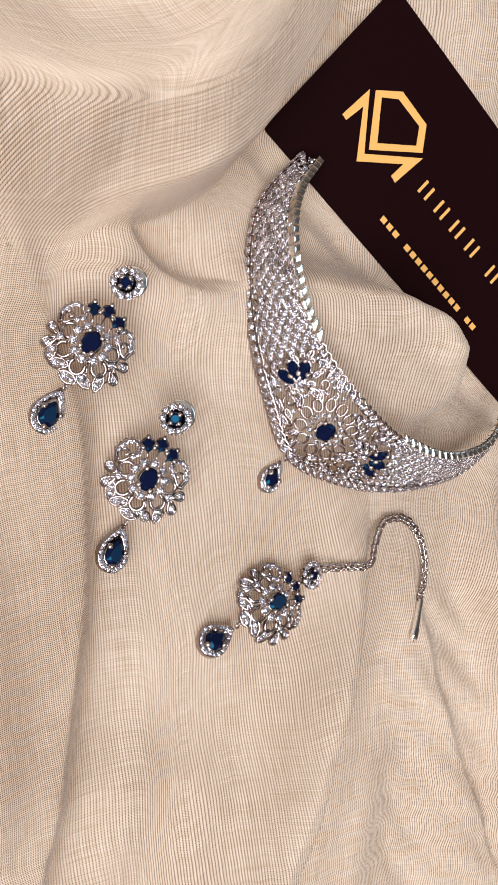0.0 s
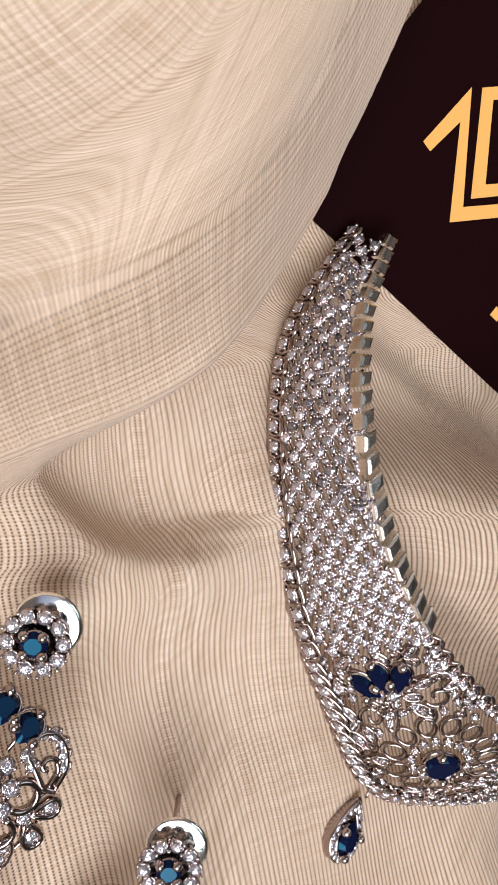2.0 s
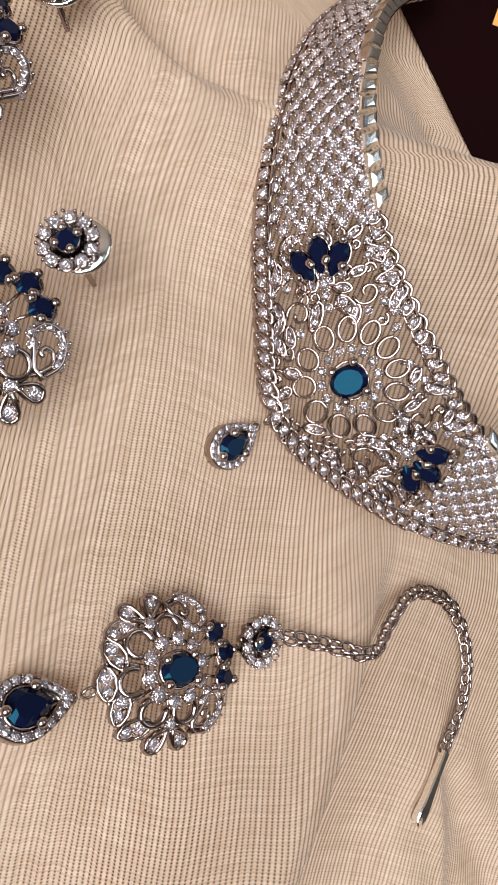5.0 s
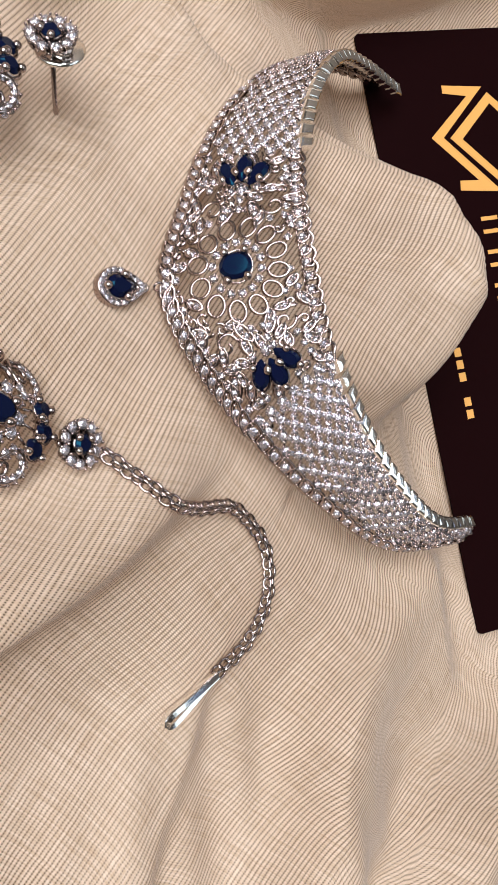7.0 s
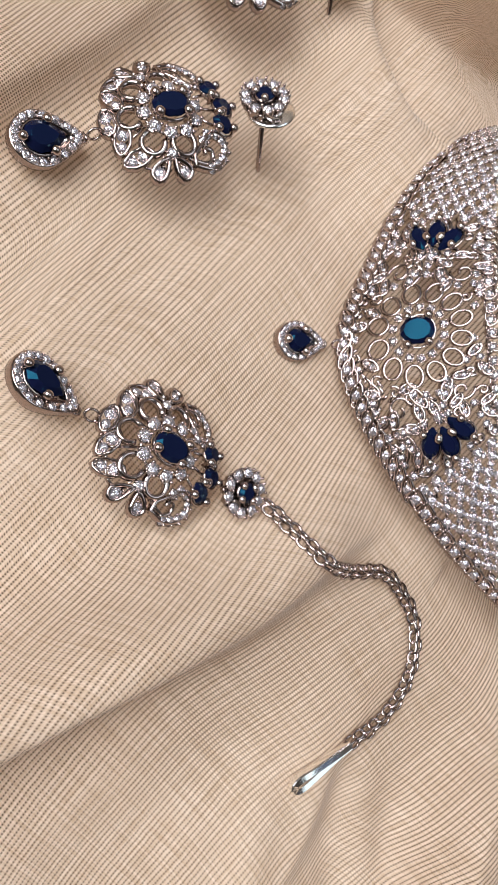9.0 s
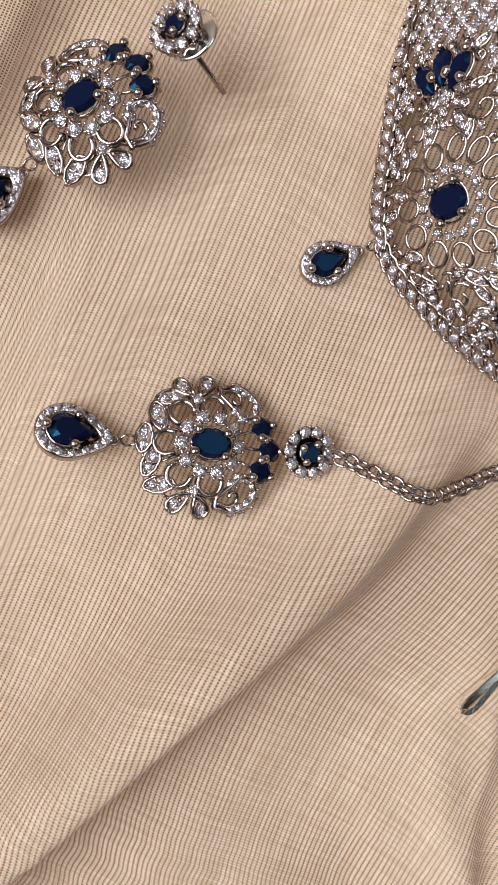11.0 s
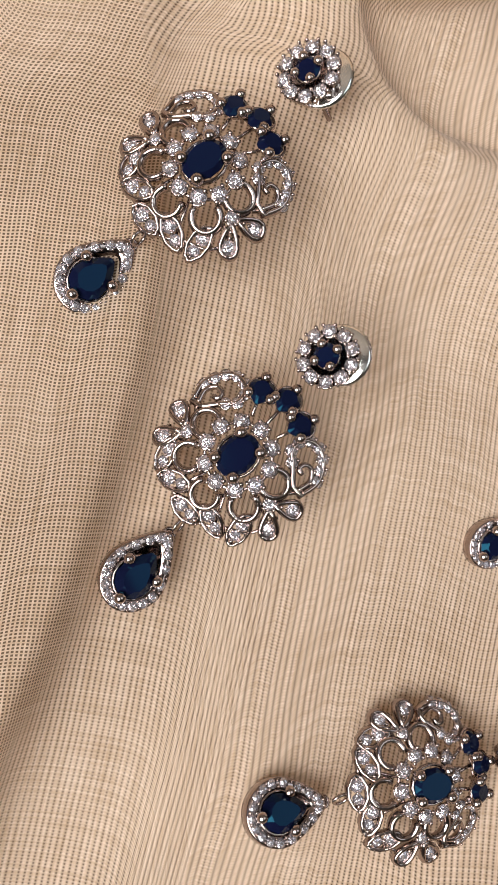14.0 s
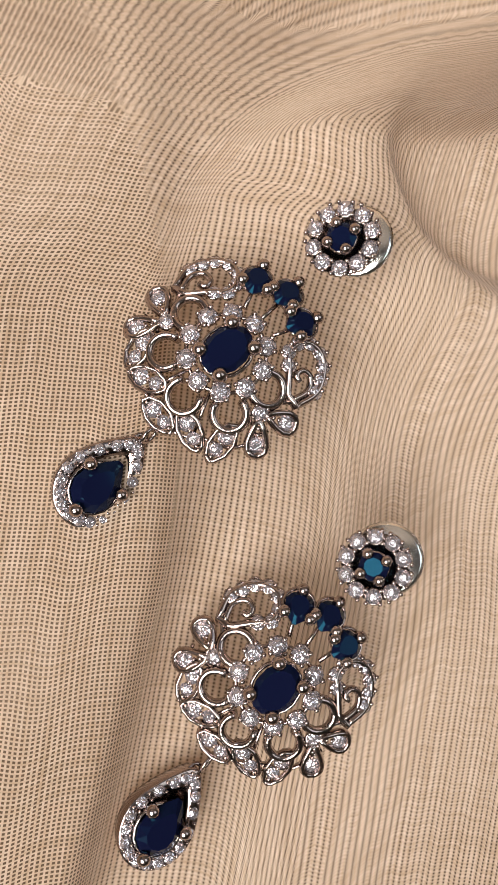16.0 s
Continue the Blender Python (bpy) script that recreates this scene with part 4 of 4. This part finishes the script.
def choker():
    origin = Vector((0.1320, -0.0195, -0.0110))
    root = thing("choker_necklace", Matrix.Translation(origin), "wide silver choker necklace with clear and blue stones", "necklace")
    band = Band(origin)
    P = band.place
    end = band.run[-1]
    start = band.run[0]
    MIDL, MIDR = -22.0, 22.0
    # middle panel
    k = Setting(P, root)
    k.set_stone(0, 0, 3.0, 2.9, BLUE_OVAL, radians(0), (38, 142, 218, 322), 1.6, 0.50, "blue_stone")
    for i in range(14):
        q = 2 * math.pi * i / 14
        k.stone(4.3 * math.cos(q), 4.3 * math.sin(q), 0.66, None, q, 4, 0.7, True, 0.26)
    for i in range(12):
        q = 2 * math.pi * (i + 0.5) / 12
        k.s.tube(arc(P, 7.1 * math.cos(q), 7.1 * math.sin(q), 1.75, 1.4, 0, 2 * math.pi * 17 / 18, 17, 0.3, q), 0.27 * MM, 6, True, 1.8)
    for f, far in ((-1, -MIDL), (1, MIDR)):
        t = far - 4.5
        for b, tw in ((-2.9, -30), (0.0, 0), (2.9, 30)):
            q = radians(90 * f + tw * f)
            k.set_stone(f * (t + (1.3 if b == 0 else 0.2)), b, 1.75, 2.45, BLUE_PEAR, q, (35, 145, 270), 1.2, 0.5, "blue_stone")
        k.stone(f * (t - 3.2), 0, 0.9, None, 0, 4, 0.6, True, 0.3)
        for b, fl in ((-5.4, 1), (5.4, -1)):
            k.scroll(f * 11.2, b, 2.1, radians(90 if f > 0 else -90), fl * f)
            k.scroll(f * (t - 2.4), b * 0.55, 1.5, radians(30 * fl), -fl)
            k.leaf(f * 10.2, b * 0.45, 2.1, 0.95, radians(-60 * f * fl))
            k.leaf(f * (t - 0.6), b * 1.45, 1.9, 0.9, radians(-90 - 30 * fl))
            k.leaf(f * 8.6, b * 1.75, 1.9, 0.9, radians(60 * fl * f))
    # stones that fill the panel
    random.seed(4)
    taken = [(0, 0, 9.0)] + [(f * 11.2, b, 2.2) for f in (-1, 1) for b in (-5.4, 5.4)] + [(f * (d - 4), b, 2.3) for f, d in ((-1, -MIDL), (1, MIDR)) for b in (-3.1, 0, 3.1)]
    a = MIDL + 0.8
    while a < MIDR:
        w = band.width(a) / 2 - 2.6
        b = -w
        while b < w:
            x, y = a + random.uniform(-0.3, 0.3), b + random.uniform(-0.3, 0.3)
            if all((x - cx) ** 2 + (y - cy) ** 2 > r * r for cx, cy, r in taken):
                kind = random.random()
                if kind < 0.5:
                    k.stone(x, y, 0.62, None, random.random(), 3, 0.45, True, 0.26)
                elif kind < 0.8:
                    k.leaf(x, y, 1.45, 0.75, random.uniform(0, 3.1))
                else:
                    k.scroll(x, y, 1.1, random.uniform(0, 6.2), random.choice((-1, 1)))
                k.s.tube([P(x, y, 0), P(x + random.uniform(-1.6, 1.6), y + random.uniform(-1.6, 1.6), 0)], 0.22 * MM, 5)
            b += 2.15
        a += 2.1
    k.done("middle_panel", "silver filigree panel set with stones")
    # net of stones on both wings
    for name, lo, hi in (("wing", start + 1.0, MIDL), ("wing", MIDR, end - 1.0)):
        k = Setting(P, root)
        step, col, a = 2.05, 0, (MIDL - 0.9 if lo < 0 else MIDR + 0.9)
        while lo < a < hi:
            w = band.width(a) / 2 - 2.1
            n = max(1, round(w / 1.5))
            gap = w / n
            for j in range(-n, n + 1):
                if (j + col) % 2 == 0:
                    b = j * gap + 0.8
                    k.stone(a, b, 0.92, None, 0.4, 4, 0.45, True, 0.3)
                    for da, db in ((step * (1 if lo > 0 else -1), gap), (step * (1 if lo > 0 else -1), -gap)):
                        if lo < a + da < hi:
                            k.s.tube([P(a, b, 0.05), P(a + da, b + db, 0.05)], 0.24 * MM, 5)
                            if abs(b + db - 0.8) < w:
                                k.stone(a + da * 0.5, b + db * 0.5, 0.6, None, 0.2, 2, 0.3, False, 0.26)
            a += step if lo > 0 else -step
            col += 1
        k.done(name, "wing of small clear stones in a silver net", 150)
    # lower border
    k = Setting(P, root)
    a = start + 0.8
    while a < end - 0.5:
        w = band.width(a) / 2
        lo1, _ = band.row(a)
        lo2, _ = band.row(min(end, a + 1.0))
        rate = max(0.4, float(np.linalg.norm(lo2 - lo1)) * 1000)
        if MIDL < a < MIDR:
            turn = radians(-52 if a < 0 else 52)
            k.leaf(a, -w + 0.5, 1.95, 0.95, turn, False, 0.5)
            k.stone(a, -w + 0.5, 0.86, None, 0, 0, 0.8, False)
            for e in (-1.15, 1.15):
                k.s.ball(P(a - math.sin(turn) * e, -w + 0.5 + math.cos(turn) * e, 0.9), 0.32 * MM, 8, 5)
            a += 2.3 / rate
        else:
            k.stone(a, -w + 0.8, 1.0, None, 0, 4, 1.0, False, 0.34)
            k.s.tube([P(a + 1.3 * math.cos(q) / (abs(math.cos(q)) ** 5 + abs(math.sin(q)) ** 5) ** 0.2, -w + 0.8 + 1.3 * math.sin(q) / (abs(math.cos(q)) ** 5 + abs(math.sin(q)) ** 5) ** 0.2, 0.6) for q in (2 * math.pi * i / 16 for i in range(16))], 0.24 * MM, 6, True, 3.4)
            a += 3.05 / rate
    k.s.tube([P(q, -band.width(q) / 2 + 1.7, 0.0) for q in np.linspace(start + 1, end - 1, 120)], 0.22 * MM, 5)
    k.done("lower_border", "row of clear stones in silver collets", 90)
    # upper border
    k = Setting(P, root)
    a = start + 0.4
    box_link = Shape()
    prof = [(-0.95, -0.8), (0.8, -0.8), (0.95, 0.8), (-0.8, 0.8)]
    box_link.loft([[(x * f + 0.45 * y, y * f, z) for x, y in prof] for z, f in ((-0.9, 0.9), (-0.75, 1.0), (0.35, 1.0), (0.75, 0.92), (0.98, 0.72), (1.06, 0.4))])
    tip_link = box_link.mesh("edge_link", LINK, False)
    border = new("upper_border")
    border.parent = root
    tagged(border, "row of polished silver links")
    while a < end - 0.3:
        w = band.width(a) / 2
        _, h1 = band.row(a)
        _, h2 = band.row(min(end, a + 1.0))
        rate = max(0.4, float(np.linalg.norm(h2 - h1)) * 1000)
        if MIDL - 1 < a < MIDR + 1:
            k.leaf(a, w - 1.5, 1.2, 0.75, radians(50 if a < 0 else -50), False)
            k.stone(a, w - 1.6, 0.72, None, 0, 3, 0.5, True, 0.26)
            a += 2.2 / rate
        else:
            lo, hi = band.row(a)
            y = Vector(h2 - h1).normalized()
            across = Vector(hi - lo).normalized()
            nn = across.cross(y).normalized()
            nn = nn if nn.z > 0 else -nn
            # the links lie flat on the rim, facing up and inwards
            face = (across * 0.45 + nn * 0.15 + Vector((0, 0, 0.9))).normalized()
            x = y.cross(face).normalized()
            m = Matrix((y, x, face)).transposed().to_4x4()
            part("edge_link", tip_link, border, "", Matrix.Translation(Vector(hi) - origin) @ m @ Matrix.Diagonal((1.26 * MM, 1.6 * MM, 1.0 * MM, 1)))
            a += 2.95 / rate
    # scalloped rim over the middle
    for q in np.arange(MIDL - 1.5, MIDR + 0.5, 3.1):
        k.s.tube([P(q + 3.1 * i / 8, band.width(q + 3.1 * i / 8) / 2 - 0.7 + 0.75 * math.sin(math.pi * i / 8), 0.35) for i in range(9)], 0.30 * MM, 6, False, 2.2)
        for d in (0.0, 3.1):
            k.s.tube([P(q + d, band.width(q + d) / 2 - 0.7, 0.2), P(q + 1.55, band.width(q + 1.55) / 2 - 2.6, 0.1)], 0.22 * MM, 5)
    k.s.tube([P(q, band.width(q) / 2 - 2.4, 0.0) for q in np.linspace(start + 4, end - 4, 120)], 0.2 * MM, 5)
    k.done("upper_trim", "silver rim with small stones")
    # hanging drop
    tip = P(0, -band.width(0) / 2, 0)
    h = Vector((0.1270, -0.0256, -0.0078)) - origin
    dn = (tip - h).normalized()
    x = dn.cross(Vector((0.1, 0.15, 1))).normalized()
    m = Matrix((x, dn, x.cross(dn))).transposed().to_4x4()
    drop(root, Matrix.Translation(h - x.cross(dn) * 0.8 * MM) @ m, 3.7, 4.1)
    link_ring(root, Matrix.Translation(tip.lerp(h, 0.12)) @ m @ pose(0, 0, 0, 0, 40, 0), 0.8)
    return root


choker()
